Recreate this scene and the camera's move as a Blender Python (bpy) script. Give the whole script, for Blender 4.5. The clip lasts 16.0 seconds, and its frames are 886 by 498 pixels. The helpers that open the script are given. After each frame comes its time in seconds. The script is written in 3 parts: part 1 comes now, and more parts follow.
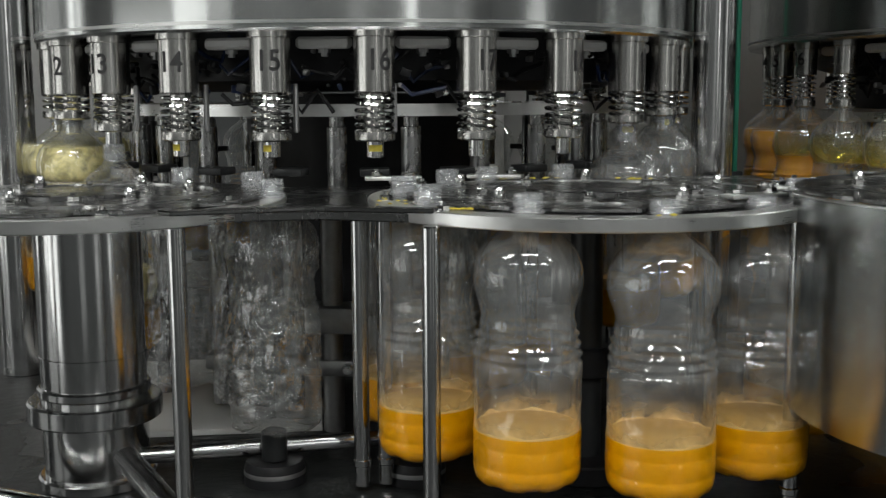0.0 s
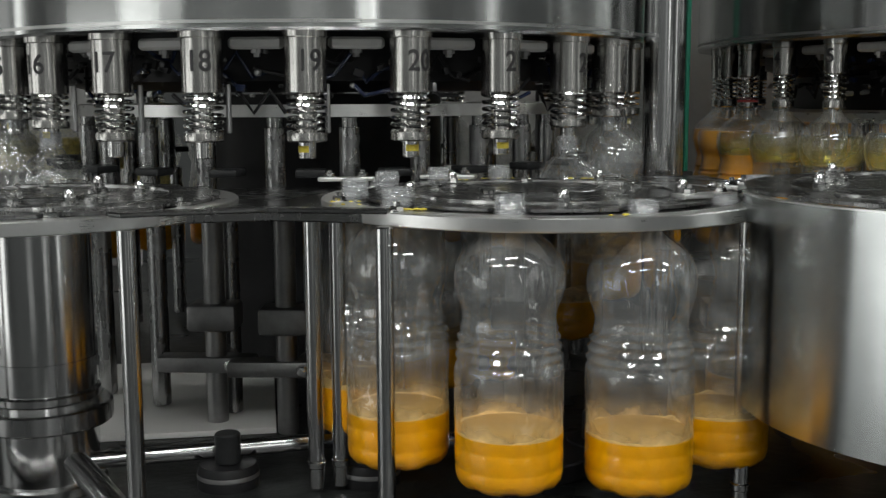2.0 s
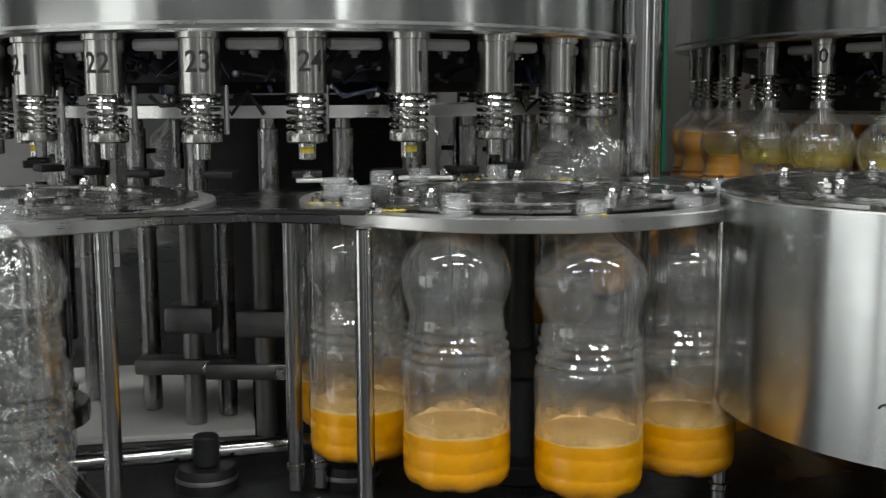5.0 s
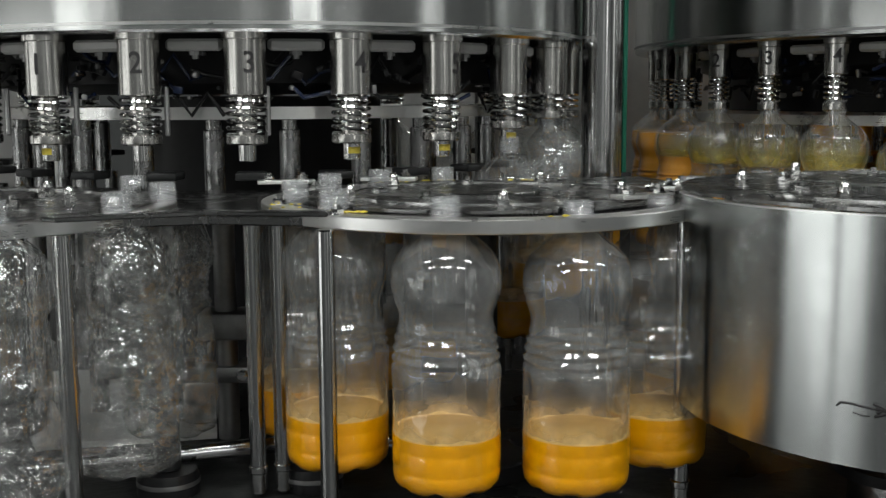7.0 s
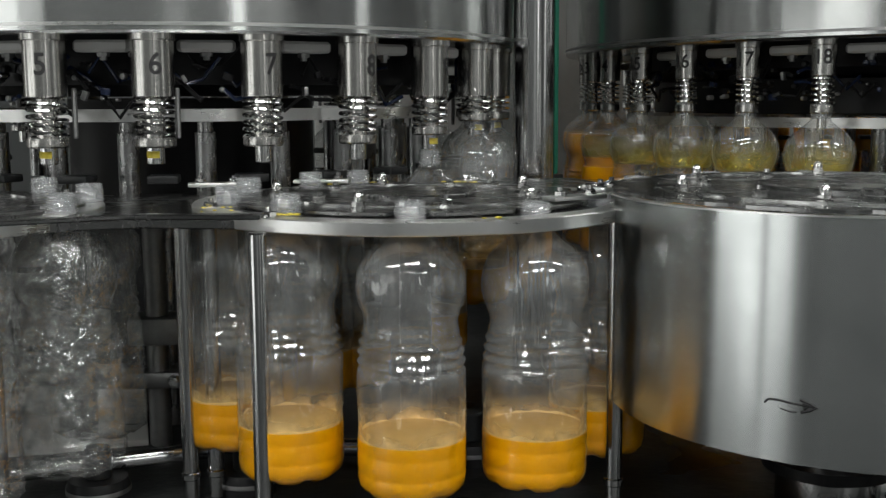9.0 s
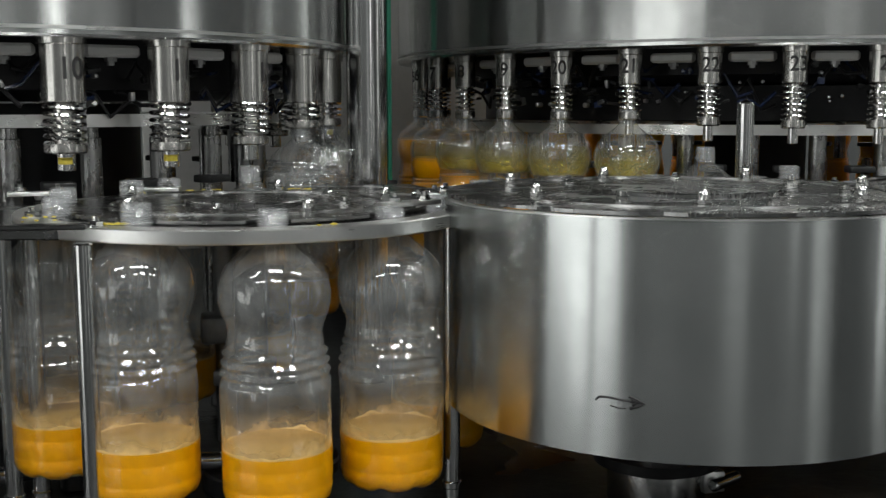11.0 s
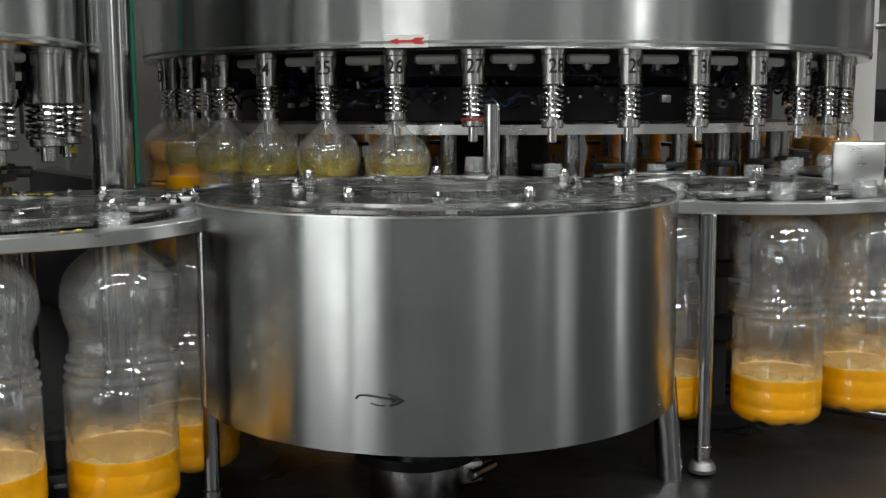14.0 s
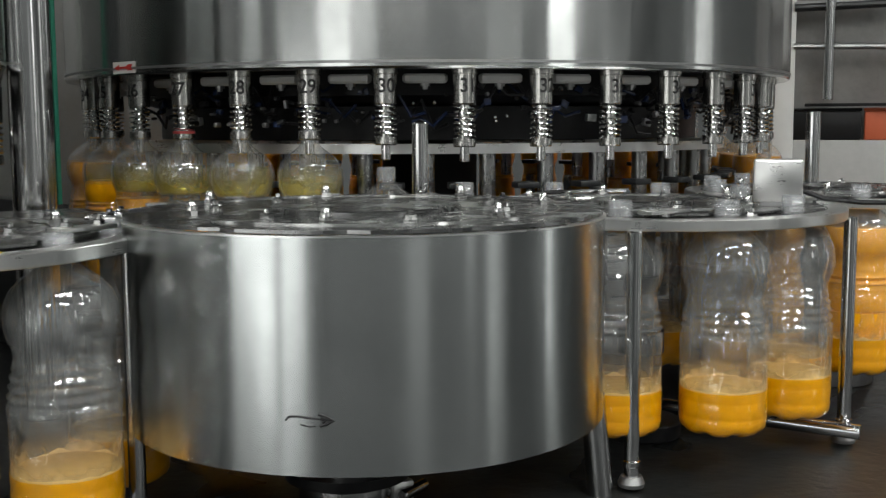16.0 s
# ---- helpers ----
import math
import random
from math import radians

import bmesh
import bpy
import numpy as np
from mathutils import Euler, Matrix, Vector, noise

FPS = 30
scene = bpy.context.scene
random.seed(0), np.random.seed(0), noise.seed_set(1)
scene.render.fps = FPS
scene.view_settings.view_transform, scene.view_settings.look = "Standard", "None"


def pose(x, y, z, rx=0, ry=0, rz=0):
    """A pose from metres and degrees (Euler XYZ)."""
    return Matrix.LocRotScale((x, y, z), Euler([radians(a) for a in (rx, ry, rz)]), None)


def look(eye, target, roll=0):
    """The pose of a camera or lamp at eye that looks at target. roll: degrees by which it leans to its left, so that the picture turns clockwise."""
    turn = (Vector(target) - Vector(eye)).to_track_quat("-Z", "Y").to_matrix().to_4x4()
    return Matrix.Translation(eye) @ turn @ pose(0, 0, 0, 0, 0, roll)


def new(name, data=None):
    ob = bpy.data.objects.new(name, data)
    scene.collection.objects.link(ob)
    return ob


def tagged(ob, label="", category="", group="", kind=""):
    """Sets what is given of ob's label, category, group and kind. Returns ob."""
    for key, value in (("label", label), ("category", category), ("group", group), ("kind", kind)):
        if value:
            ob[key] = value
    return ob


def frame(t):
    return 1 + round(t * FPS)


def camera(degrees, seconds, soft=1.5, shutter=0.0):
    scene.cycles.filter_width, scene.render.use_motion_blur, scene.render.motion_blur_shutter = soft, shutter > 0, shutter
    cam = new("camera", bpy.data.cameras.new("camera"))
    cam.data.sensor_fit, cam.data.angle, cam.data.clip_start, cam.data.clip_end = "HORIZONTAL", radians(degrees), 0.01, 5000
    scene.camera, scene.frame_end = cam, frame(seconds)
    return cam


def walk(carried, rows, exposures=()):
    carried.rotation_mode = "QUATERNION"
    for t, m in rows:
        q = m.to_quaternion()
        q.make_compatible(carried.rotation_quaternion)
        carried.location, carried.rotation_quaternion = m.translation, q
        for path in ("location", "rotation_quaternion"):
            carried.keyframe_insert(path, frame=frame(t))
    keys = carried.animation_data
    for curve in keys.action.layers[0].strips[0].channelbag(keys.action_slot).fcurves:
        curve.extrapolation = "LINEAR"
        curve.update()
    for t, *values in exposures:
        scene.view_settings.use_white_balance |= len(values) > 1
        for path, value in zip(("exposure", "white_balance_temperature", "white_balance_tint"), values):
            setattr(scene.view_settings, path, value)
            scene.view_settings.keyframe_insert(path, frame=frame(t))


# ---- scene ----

# ---- camera ----
E = 1.35                       # height of the eye above the hall floor
LENS = 43.58
TURN = [(0.0, 5.24, -7.832, .273), (0.5, 4.298, -7.818, .28), (1.0, 3.981, -7.813, .26), (1.5, 3.151, -7.815, .25),
        (2.0, 2.827, -7.815, .25), (2.5, 2.822, -7.78, .29), (3.0, 2.82, -7.777, .30), (5.5, 1.479, -7.766, .27),
        (6.0, 1.283, -7.753, .28), (6.5, .675, -7.738, .30), (7.0, -.246, -7.72, .31), (7.5, -1.187, -7.715, .30),
        (8.0, -1.691, -7.702, .28), (10.5, -9.607, -7.367, .18), (11.0, -12.226, -7.33, .10), (11.5, -15.121, -7.33, .08),
        (12.0, -17.335, -7.32, .08), (12.5, -19.49, -7.35, .08), (13.0, -21.502, -7.33, .10), (13.5, -23.185, -7.33, .10),
        (14.0, -24.89, -7.32, .14), (14.5, -25.697, -7.189, .10), (15.0, -26.568, -6.746, .17), (15.5, -27.351, -6.418, .22),
        (16.0, -28.58, -6.354, .22)]
cam = camera(LENS, 16.0, soft=1.35)
walk(cam, [(t, pose(0, 0, E, 90 + p, r, y)) for t, y, p, r in TURN], [(0, -.14), (3, -.11), (7, -.06), (11, -.01), (14.5, .07), (16, .15)])

# ---- plan, in metres, seen from the eye ----
TAU = math.tau
T = 0.6257                     # seconds in which the line moves on by one bottle
PLATE_Z = E - .095             # top of the guide plates
PLATE_UNDER = E - .1069
DECK_Z = E - .374
BOTTLE_LOW = E - .3215          # base of a bottle hung by its neck in a star wheel
FILLER_A = dict(c=(-.2537, 1.6174), r=.4316, rim=.4589, n=24, rim_z=E + .0699, body_z=E + .0048, tip_z=E - .0653, body_r=.0222)
FILLER_B = dict(c=(.995, 1.881), r=.615, rim=.655, n=36, rim_z=E + .0756, body_z=E + .0292, tip_z=E - .0492, body_r=.0160)
STAR_1, STAR_2, STAR_3, STAR_4, STAR_5 = (-.44, 1.02), (.0416, 1.0813), (.437, .955), (.840, 1.045), (1.27, 1.14)
STAR_R, STAR_3_R = .180, .2338

# ---- world and lights ----
world = bpy.data.worlds.new("hall_air")
scene.world = world
world.use_nodes = True
wn = world.node_tree.nodes
wn["Background"].inputs[0].default_value = (.80, .90, 1.0, 1)
wn["Background"].inputs[1].default_value = .02
scene.view_settings.exposure = 0.0


def lamp(name, at, target, sx, sy, watts, colour=(.985, 1, .97)):
    d = bpy.data.lights.new(name, "AREA")
    d.shape, d.size, d.size_y, d.energy, d.color = "RECTANGLE", sx, sy, watts, colour
    ob = new(name, d)
    ob.matrix_world = look(at, target)
    return tagged(ob, kind="structure")


# none of these lamps is seen; rear three added to brighten the far bottles
LAMPS = [(-2.2, -2.6, 62), (.2, -2.6, 62), (2.6, -2.6, 62), (-2.2, -.6, 30), (.2, -.6, 30), (2.6, -.6, 30), (.4, 4.4, 60), (2.4, 4.2, 60), (3.9, 4.8, 30)]
for lx, ly, watts in LAMPS:
    lamp("ceiling_lamp_light", (lx, ly, 3.92), (lx, ly, 0), 1.5, .3, watts)
# unseen window-like lights, set to streak the steel: west low and high, south, east
W = (.98, 1.0, .97)
lamp("unseen_wall_light", (-3.42, .0, .80), (0, .0, .80), 1.5, 1.5, 15, W)
lamp("unseen_wall_light", (-3.42, -1.55, 1.05), (0, -1.55, 1.05), 1.1, 1.7, 10, W)
lamp("unseen_wall_light", (-3.42, -2.0, 2.25), (0, -2.0, 2.25), 2.4, 1.2, 7.5, W)
lamp("unseen_wall_light", (-3.42, 1.9, 1.3), (0, 1.9, 1.3), .35, 2.2, 4.5, W)
lamp("unseen_wall_light", (1.75, -3.32, 2.15), (1.75, 0, 2.15), .36, 1.4, 4.5, W)
# two dim fills, added so the drum and shroud reflect mid grey
lamp("unseen_wall_light", (-3.42, 3.3, 1.7), (0, 3.3, 1.7), 1.8, 1.6, 3.6, W)
lamp("unseen_wall_light", (.2, -3.32, 1.1), (.2, 0, 1.1), .7, 1.7, .9, W)
lamp("unseen_wall_light", (3.2, -3.32, .8), (3.2, 0, .8), .7, 1.4, 2.0, W)
lamp("unseen_wall_light", (4.92, -1.1, 1.3), (0, -1.1, 1.3), .5, 2.2, 4, W)


# ---- materials ----
def material(name):
    m = bpy.data.materials.new(name)
    m.use_nodes = True
    nt = m.node_tree
    return m, nt, nt.nodes["Principled BSDF"]


def node(nt, kind, **kw):
    n = nt.nodes.new(kind)
    for k, v in kw.items():
        if k in n.inputs:
            n.inputs[k].default_value = v
    return n


def steel(name, colour=(.62, .62, .61), rough=.25, streak=(3, 3, 160), spread=.12, dirt=.12, bump=.04, metal=1.0, wave=0.0, round_brush=0.0):
    """Stainless steel with brush lines, smears and faint dents."""
    m, nt, p = material(name)
    co = node(nt, "ShaderNodeTexCoord")
    mp = node(nt, "ShaderNodeMapping")
    mp.inputs["Scale"].default_value = streak
    nt.links.new(co.outputs["Object"], mp.inputs[0])
    fine = node(nt, "ShaderNodeTexNoise", Scale=9.0, Detail=5.0, Roughness=.6)
    nt.links.new(mp.outputs[0], fine.inputs["Vector"])
    smear = node(nt, "ShaderNodeTexNoise", Scale=14.0, Detail=6.0, Roughness=.65)
    nt.links.new(co.outputs["Object"], smear.inputs["Vector"])
    r1 = node(nt, "ShaderNodeMapRange")
    r1.inputs[3].default_value, r1.inputs[4].default_value = rough - spread * .5, rough + spread * .5
    nt.links.new(fine.outputs[0], r1.inputs[0])
    r2 = node(nt, "ShaderNodeMapRange")
    r2.inputs[1].default_value, r2.inputs[2].default_value = .35, .75
    r2.inputs[3].default_value, r2.inputs[4].default_value = -.02, spread
    nt.links.new(smear.outputs[0], r2.inputs[0])
    add = node(nt, "ShaderNodeMath")
    nt.links.new(r1.outputs[0], add.inputs[0])
    nt.links.new(r2.outputs[0], add.inputs[1])
    nt.links.new(add.outputs[0], p.inputs["Roughness"])
    mix = node(nt, "ShaderNodeMixRGB")
    mix.inputs[1].default_value = (*colour, 1)
    mix.inputs[2].default_value = (*[c * (1 - dirt * 2.2) for c in colour], 1)
    r3 = node(nt, "ShaderNodeMapRange")
    r3.inputs[1].default_value, r3.inputs[2].default_value = .45, .75
    nt.links.new(smear.outputs[0], r3.inputs[0])
    nt.links.new(r3.outputs[0], mix.inputs[0])
    nt.links.new(mix.outputs[0], p.inputs["Base Color"])
    b = node(nt, "ShaderNodeBump", Strength=bump, Distance=.002)
    nt.links.new(fine.outputs[0], b.inputs["Height"])
    if wave:
        mw = node(nt, "ShaderNodeMapping")
        mw.inputs["Scale"].default_value = (1, 1, .03)
        nt.links.new(co.outputs["Object"], mw.inputs[0])
        wn_ = node(nt, "ShaderNodeTexNoise", Scale=15.0, Detail=1.5, Roughness=.5)
        nt.links.new(mw.outputs[0], wn_.inputs["Vector"])
        b2 = node(nt, "ShaderNodeBump", Strength=1.0, Distance=wave)
        nt.links.new(wn_.outputs[0], b2.inputs["Height"])
        b = b2
    nt.links.new(b.outputs[0], p.inputs["Normal"])
    p.inputs["Metallic"].default_value = metal
    if round_brush:
        tg = node(nt, "ShaderNodeTangent")
        tg.direction_type, tg.axis = "RADIAL", "Z"
        nt.links.new(tg.outputs[0], p.inputs["Tangent"])
        p.inputs["Anisotropic"].default_value = round_brush
        p.inputs["Anisotropic Rotation"].default_value = .25
    return m


def paint(name, colour, rough=.5, vary=.25, scale=30.0, bump=.1, metal=0.0, spec=.5):
    m, nt, p = material(name)
    co = node(nt, "ShaderNodeTexCoord")
    a = node(nt, "ShaderNodeTexNoise", Scale=scale, Detail=6.0, Roughness=.7)
    c = node(nt, "ShaderNodeTexNoise", Scale=scale * .12, Detail=3.0)
    for n in (a, c):
        nt.links.new(co.outputs["Object"], n.inputs["Vector"])
    s = node(nt, "ShaderNodeMath")
    nt.links.new(a.outputs[0], s.inputs[0])
    nt.links.new(c.outputs[0], s.inputs[1])
    r = node(nt, "ShaderNodeMapRange")
    r.inputs[1].default_value, r.inputs[2].default_value = .6, 1.4
    r.inputs[3].default_value, r.inputs[4].default_value = 1 - vary, 1 + vary
    nt.links.new(s.outputs[0], r.inputs[0])
    mix = node(nt, "ShaderNodeVectorMath")
    mix.operation = "SCALE"
    mix.inputs[0].default_value = colour
    nt.links.new(r.outputs[0], mix.inputs["Scale"])
    nt.links.new(mix.outputs[0], p.inputs["Base Color"])
    rr = node(nt, "ShaderNodeMapRange")
    rr.inputs[3].default_value, rr.inputs[4].default_value = max(.02, rough - .12), min(1, rough + .12)
    nt.links.new(c.outputs[0], rr.inputs[0])
    nt.links.new(rr.outputs[0], p.inputs["Roughness"])
    b = node(nt, "ShaderNodeBump", Strength=bump, Distance=.002)
    nt.links.new(a.outputs[0], b.inputs["Height"])
    nt.links.new(b.outputs[0], p.inputs["Normal"])
    p.inputs["Metallic"].default_value = metal
    p.inputs["Specular IOR Level"].default_value = spec
    return m


def clear(name, tint, ior=1.45, rough=.06, bump=.25, scale=60.0, haze=.05, haze_colour=(.8, .8, .78), lit=False, mist=None):
    """Thin clear plastic: light goes straight through, gloss by Fresnel, a little haze."""
    m = bpy.data.materials.new(name)
    m.use_nodes = True
    nt = m.node_tree
    nt.nodes.clear()
    out = node(nt, "ShaderNodeOutputMaterial")
    co = node(nt, "ShaderNodeTexCoord")
    nz = node(nt, "ShaderNodeTexNoise", Scale=scale, Detail=3.0)
    nt.links.new(co.outputs["Object"], nz.inputs["Vector"])
    bp = node(nt, "ShaderNodeBump", Strength=bump, Distance=.004)
    nt.links.new(nz.outputs[0], bp.inputs["Height"])
    tr = node(nt, "ShaderNodeBsdfTransparent")
    tr.inputs[0].default_value = (*tint, 1)
    gl = node(nt, "ShaderNodeBsdfGlossy", Roughness=rough)
    gl.inputs[0].default_value = (1, 1, 1, 1)
    di = node(nt, "ShaderNodeBsdfDiffuse" if lit else "ShaderNodeBsdfTranslucent")
    di.inputs[0].default_value = (*haze_colour, 1)
    lw = node(nt, "ShaderNodeLayerWeight", Blend=.5)
    nt.links.new(bp.outputs[0], lw.inputs["Normal"])
    pw = node(nt, "ShaderNodeMath")
    pw.operation = "POWER"
    nt.links.new(lw.outputs["Facing"], pw.inputs[0])
    pw.inputs[1].default_value = 3.2
    fr = node(nt, "ShaderNodeMapRange")
    fr.inputs[3].default_value, fr.inputs[4].default_value = ((ior - 1) / (ior + 1)) ** 2 * 2.0, .62
    nt.links.new(pw.outputs[0], fr.inputs[0])
    nt.links.new(bp.outputs[0], gl.inputs["Normal"])
    m1 = node(nt, "ShaderNodeMixShader")
    m1.inputs[0].default_value = haze
    if mist:
        z0, h0, z1, h1, patch = mist
        sx = node(nt, "ShaderNodeSeparateXYZ")
        nt.links.new(co.outputs["Object"], sx.inputs[0])
        up = node(nt, "ShaderNodeMapRange")
        for k, v in enumerate((z0, z1, h0, h1)):
            up.inputs[1 + k].default_value = v
        nt.links.new(sx.outputs[2], up.inputs[0])
        pn = node(nt, "ShaderNodeTexNoise", Scale=patch, Detail=4.0, Roughness=.6)
        nt.links.new(co.outputs["Object"], pn.inputs["Vector"])
        pr = node(nt, "ShaderNodeMapRange")
        for k, v in enumerate((.38, .64, .45, 1.6)):
            pr.inputs[1 + k].default_value = v
        nt.links.new(pn.outputs[0], pr.inputs[0])
        mu = node(nt, "ShaderNodeMath")
        mu.operation = "MULTIPLY"
        nt.links.new(up.outputs[0], mu.inputs[0])
        nt.links.new(pr.outputs[0], mu.inputs[1])
        nt.links.new(mu.outputs[0], m1.inputs[0])
    nt.links.new(tr.outputs[0], m1.inputs[1])
    nt.links.new(di.outputs[0], m1.inputs[2])
    m2 = node(nt, "ShaderNodeMixShader")
    nt.links.new(fr.outputs[0], m2.inputs[0])
    nt.links.new(m1.outputs[0], m2.inputs[1])
    nt.links.new(gl.outputs[0], m2.inputs[2])
    nt.links.new(m2.outputs[0], out.inputs[0])
    return m


def glow(name, colour, strength):
    m, nt, p = material(name)
    p.inputs["Base Color"].default_value = (.8, .8, .8, 1)
    p.inputs["Emission Color"].default_value = (*colour, 1)
    p.inputs["Emission Strength"].default_value = strength
    return m


DRUM = steel("brushed_drum_steel", (.57, .58, .575), .19, (12, 12, .4), .04, .05, .0, wave=.0022, round_brush=.7)
SKIRT = steel("brushed_skirt_steel", (.53, .55, .55), .23, (14, 14, .35), .03, .04, .0, wave=.0030, round_brush=.76)
PLATE = steel("ground_plate_steel", (.25, .25, .25), .20, (5, 60, 5), .16, .2, .05)
RIM = steel("machined_rim_steel", (.72, .72, .71), .28, (4, 4, 120), .12, .08, .05)
TUBE = steel("polished_tube_steel", (.60, .60, .60), .14, (40, 40, 1), .08, .06, .02)
VALVE = steel("turned_valve_steel", (.56, .55, .53), .22, (2, 2, 120), .06, .05, .005)
CHROME = steel("chrome_wire", (.75, .75, .74), .12, (9, 9, 9), .06, .04, .0)
DULL = steel("dull_steel", (.36, .36, .36), .42, (20, 20, 20), .16, .2, .08)
BLACK = paint("black_plastic", (.010, .010, .011), .42, .4, 80, .1, 0.0, .25)
DARK = paint("dark_machine_parts", (.018, .019, .020), .36, .5, 60, .2, .0, .4)
RODS = steel("worn_rod_steel", (.40, .40, .40), .24, (30, 30, 2), .12, .18, .03)
DECK = paint("wet_black_deck", (.011, .012, .012), .30, .85, 45, .7, 0.0, .45)
INK = paint("black_ink", (.015, .015, .016), .6, .2, 90, 0)
RED = paint("red_print", (.55, .03, .025), .5, .15, 60, 0)
WHITE = paint("white_enamel", (.74, .74, .72), .4, .06, 20, .03)
WALL = paint("hall_wall_paint", (.085, .09, .09), .7, .12, 6, .05)
FLOOR = paint("hall_floor_resin", (.045, .047, .047), .35, .2, 4, .05)
HAZY = paint("hazy_pane", (.24, .235, .23), .12, .4, 9, .05)
PALE = paint("pale_grey_plastic", (.42, .42, .41), .35, .1, 40, .05)
PANE = clear("guard_glass", (.97, .98, .97), 1.3, .03, .0, 5, .01)
GREEN = paint("green_glass_edge", (.03, .20, .13), .2, .2, 20, .0)
PULP = paint("yellow_pulp", (.62, .50, .05), .45, .35, 300, .6)
JUICE = paint("orange_juice", (.85, .385, .001), .30, .16, 60, .3, 0.0, .25)
FOAM_PALE = paint("pale_juice_foam", (.72, .48, .18), .6, .2, 220, .5)
FOAM = paint("juice_foam", (.50, .29, .075), .7, .10, 150, .3)
PET = clear("clear_bottle_plastic", (.955, .96, .957), 1.5, .022, .22, 45, .0, (.84, .86, .86), True, (.055, .0, .090, .078, 30.0))
PET_EMPTY = clear("clear_ribbed_plastic", (.93, .935, .93), 1.95, .045, 1.0, 95, .0, (.85, .86, .86), True, (.0, .022, .2, .018, 45.0))
NECK = clear("milky_neck_plastic", (.84, .85, .86), 1.6, .07, .3, 200, .12, (.95, .96, .97), True)
FILM = clear("foam_film", (.99, .97, .92), 1.15, .4, .3, 160, .0, (.84, .58, .25), True, (.047, .62, .067, .0, 26.0))
MIST = clear("yellow_juice_mist", (.80, .75, .36), 1.2, .3, .3, 30, .0, (.58, .47, .05), True, (.0, .34, .040, .03, 16.0))
WASH = clear("pale_yellow_froth", (.8, .78, .5), 1.3, .2, .5, 60, .0, (.90, .80, .36), True, (.0, .95, .04, .75, 50.0))
RUBBER = paint("red_seal_rubber", (.25, .03, .03), .6, .2, 60, 0)
LED = glow("lamp_diffuser", (1, .98, .95), 6)
ORANGE_BOX = paint("orange_crate", (.55, .12, .05), .6, .1, 10, 0)
BLUE_HOSE = paint("navy_hose", (.010, .018, .05), .25, .2, 40, 0)


# ---- shape helpers ----
def part(name, bm, mat, parent=None, label="", smooth=True, at=None):
    me = bpy.data.meshes.new(name)
    bm.normal_update()
    bm.to_mesh(me)
    bm.free()
    me.materials.append(mat)
    if smooth:
        me.shade_smooth()
        me.set_sharp_from_angle(angle=radians(32))
    ob = new(name, me)
    if parent:
        ob.parent = parent
    if at is not None:
        ob.matrix_basis = at
    if label:
        tagged(ob, label)
    return ob


def shared(name, me, parent, m, label=""):
    ob = new(name, me)
    ob.parent = parent
    ob.matrix_basis = m
    return tagged(ob, label)


def empty(name, m, label, category, group="", kind=""):
    ob = new(name)
    ob.matrix_basis = m
    return tagged(ob, label, category, group, kind)


def lathe(profile, seg=32, bm=None, close=False, start=0.0, sweep=TAU):
    """A turned body from (radius, height) pairs about z."""
    bm = bm or bmesh.new()
    full = abs(sweep - TAU) < 1e-6
    cols = seg if full else seg + 1
    rows = []
    for r, z in profile:
        if r < 1e-6 and full:
            rows.append([bm.verts.new((0, 0, z))])
        else:
            rows.append([bm.verts.new((r * math.cos(start + sweep * i / seg), r * math.sin(start + sweep * i / seg), z)) for i in range(cols)])
    pairs = list(zip(rows, rows[1:]))
    if close:
        pairs.append((rows[-1], rows[0]))
    for a, b in pairs:
        for i in range(seg):
            j = (i + 1) % cols
            quad = []
            for v in (a[i % len(a)], a[j % len(a)], b[j % len(b)], b[i % len(b)]):
                if v not in quad:
                    quad.append(v)
            if len(quad) > 2:
                bm.faces.new(quad)
    return bm


def rod(r, z0, z1, seg=20, bevel=.0015, bm=None):
    b = min(bevel, r * .4)
    return lathe([(0, z0), (r - b, z0), (r, z0 + b), (r, z1 - b), (r - b, z1), (0, z1)], seg, bm)


def box(sx, sy, sz, bevel=.002, m=None, bm=None):
    """A bevelled box, centred."""
    own = bmesh.new()
    bmesh.ops.create_cube(own, size=1, matrix=Matrix.Diagonal((sx, sy, sz, 1)))
    if bevel:
        bmesh.ops.bevel(own, geom=own.edges[:], offset=bevel, segments=2, affect="EDGES", profile=.5)
    if m:
        own.transform(m)
    if bm is None:
        return own
    tmp = bpy.data.meshes.new("tmp")
    own.to_mesh(tmp)
    own.free()
    bm.from_mesh(tmp)
    bpy.data.meshes.remove(tmp)
    return bm


def tube(points, r, seg=10, bm=None):
    """A round bar along a line of points."""
    bm = bm or bmesh.new()
    pts = [Vector(p) for p in points]
    rows, side = [], None
    for i, p in enumerate(pts):
        d = (pts[min(i + 1, len(pts) - 1)] - pts[max(i - 1, 0)]).normalized()
        if side is None:
            side = d.orthogonal().normalized()
        side = (side - d * side.dot(d)).normalized()
        up = d.cross(side)
        rows.append([bm.verts.new(p + r * (side * math.cos(TAU * k / seg) + up * math.sin(TAU * k / seg))) for k in range(seg)])
    for a, b in zip(rows, rows[1:]):
        for k in range(seg):
            bm.faces.new((a[k], a[(k + 1) % seg], b[(k + 1) % seg], b[k]))
    bm.faces.new(rows[0][::-1])
    bm.faces.new(rows[-1])
    return bm


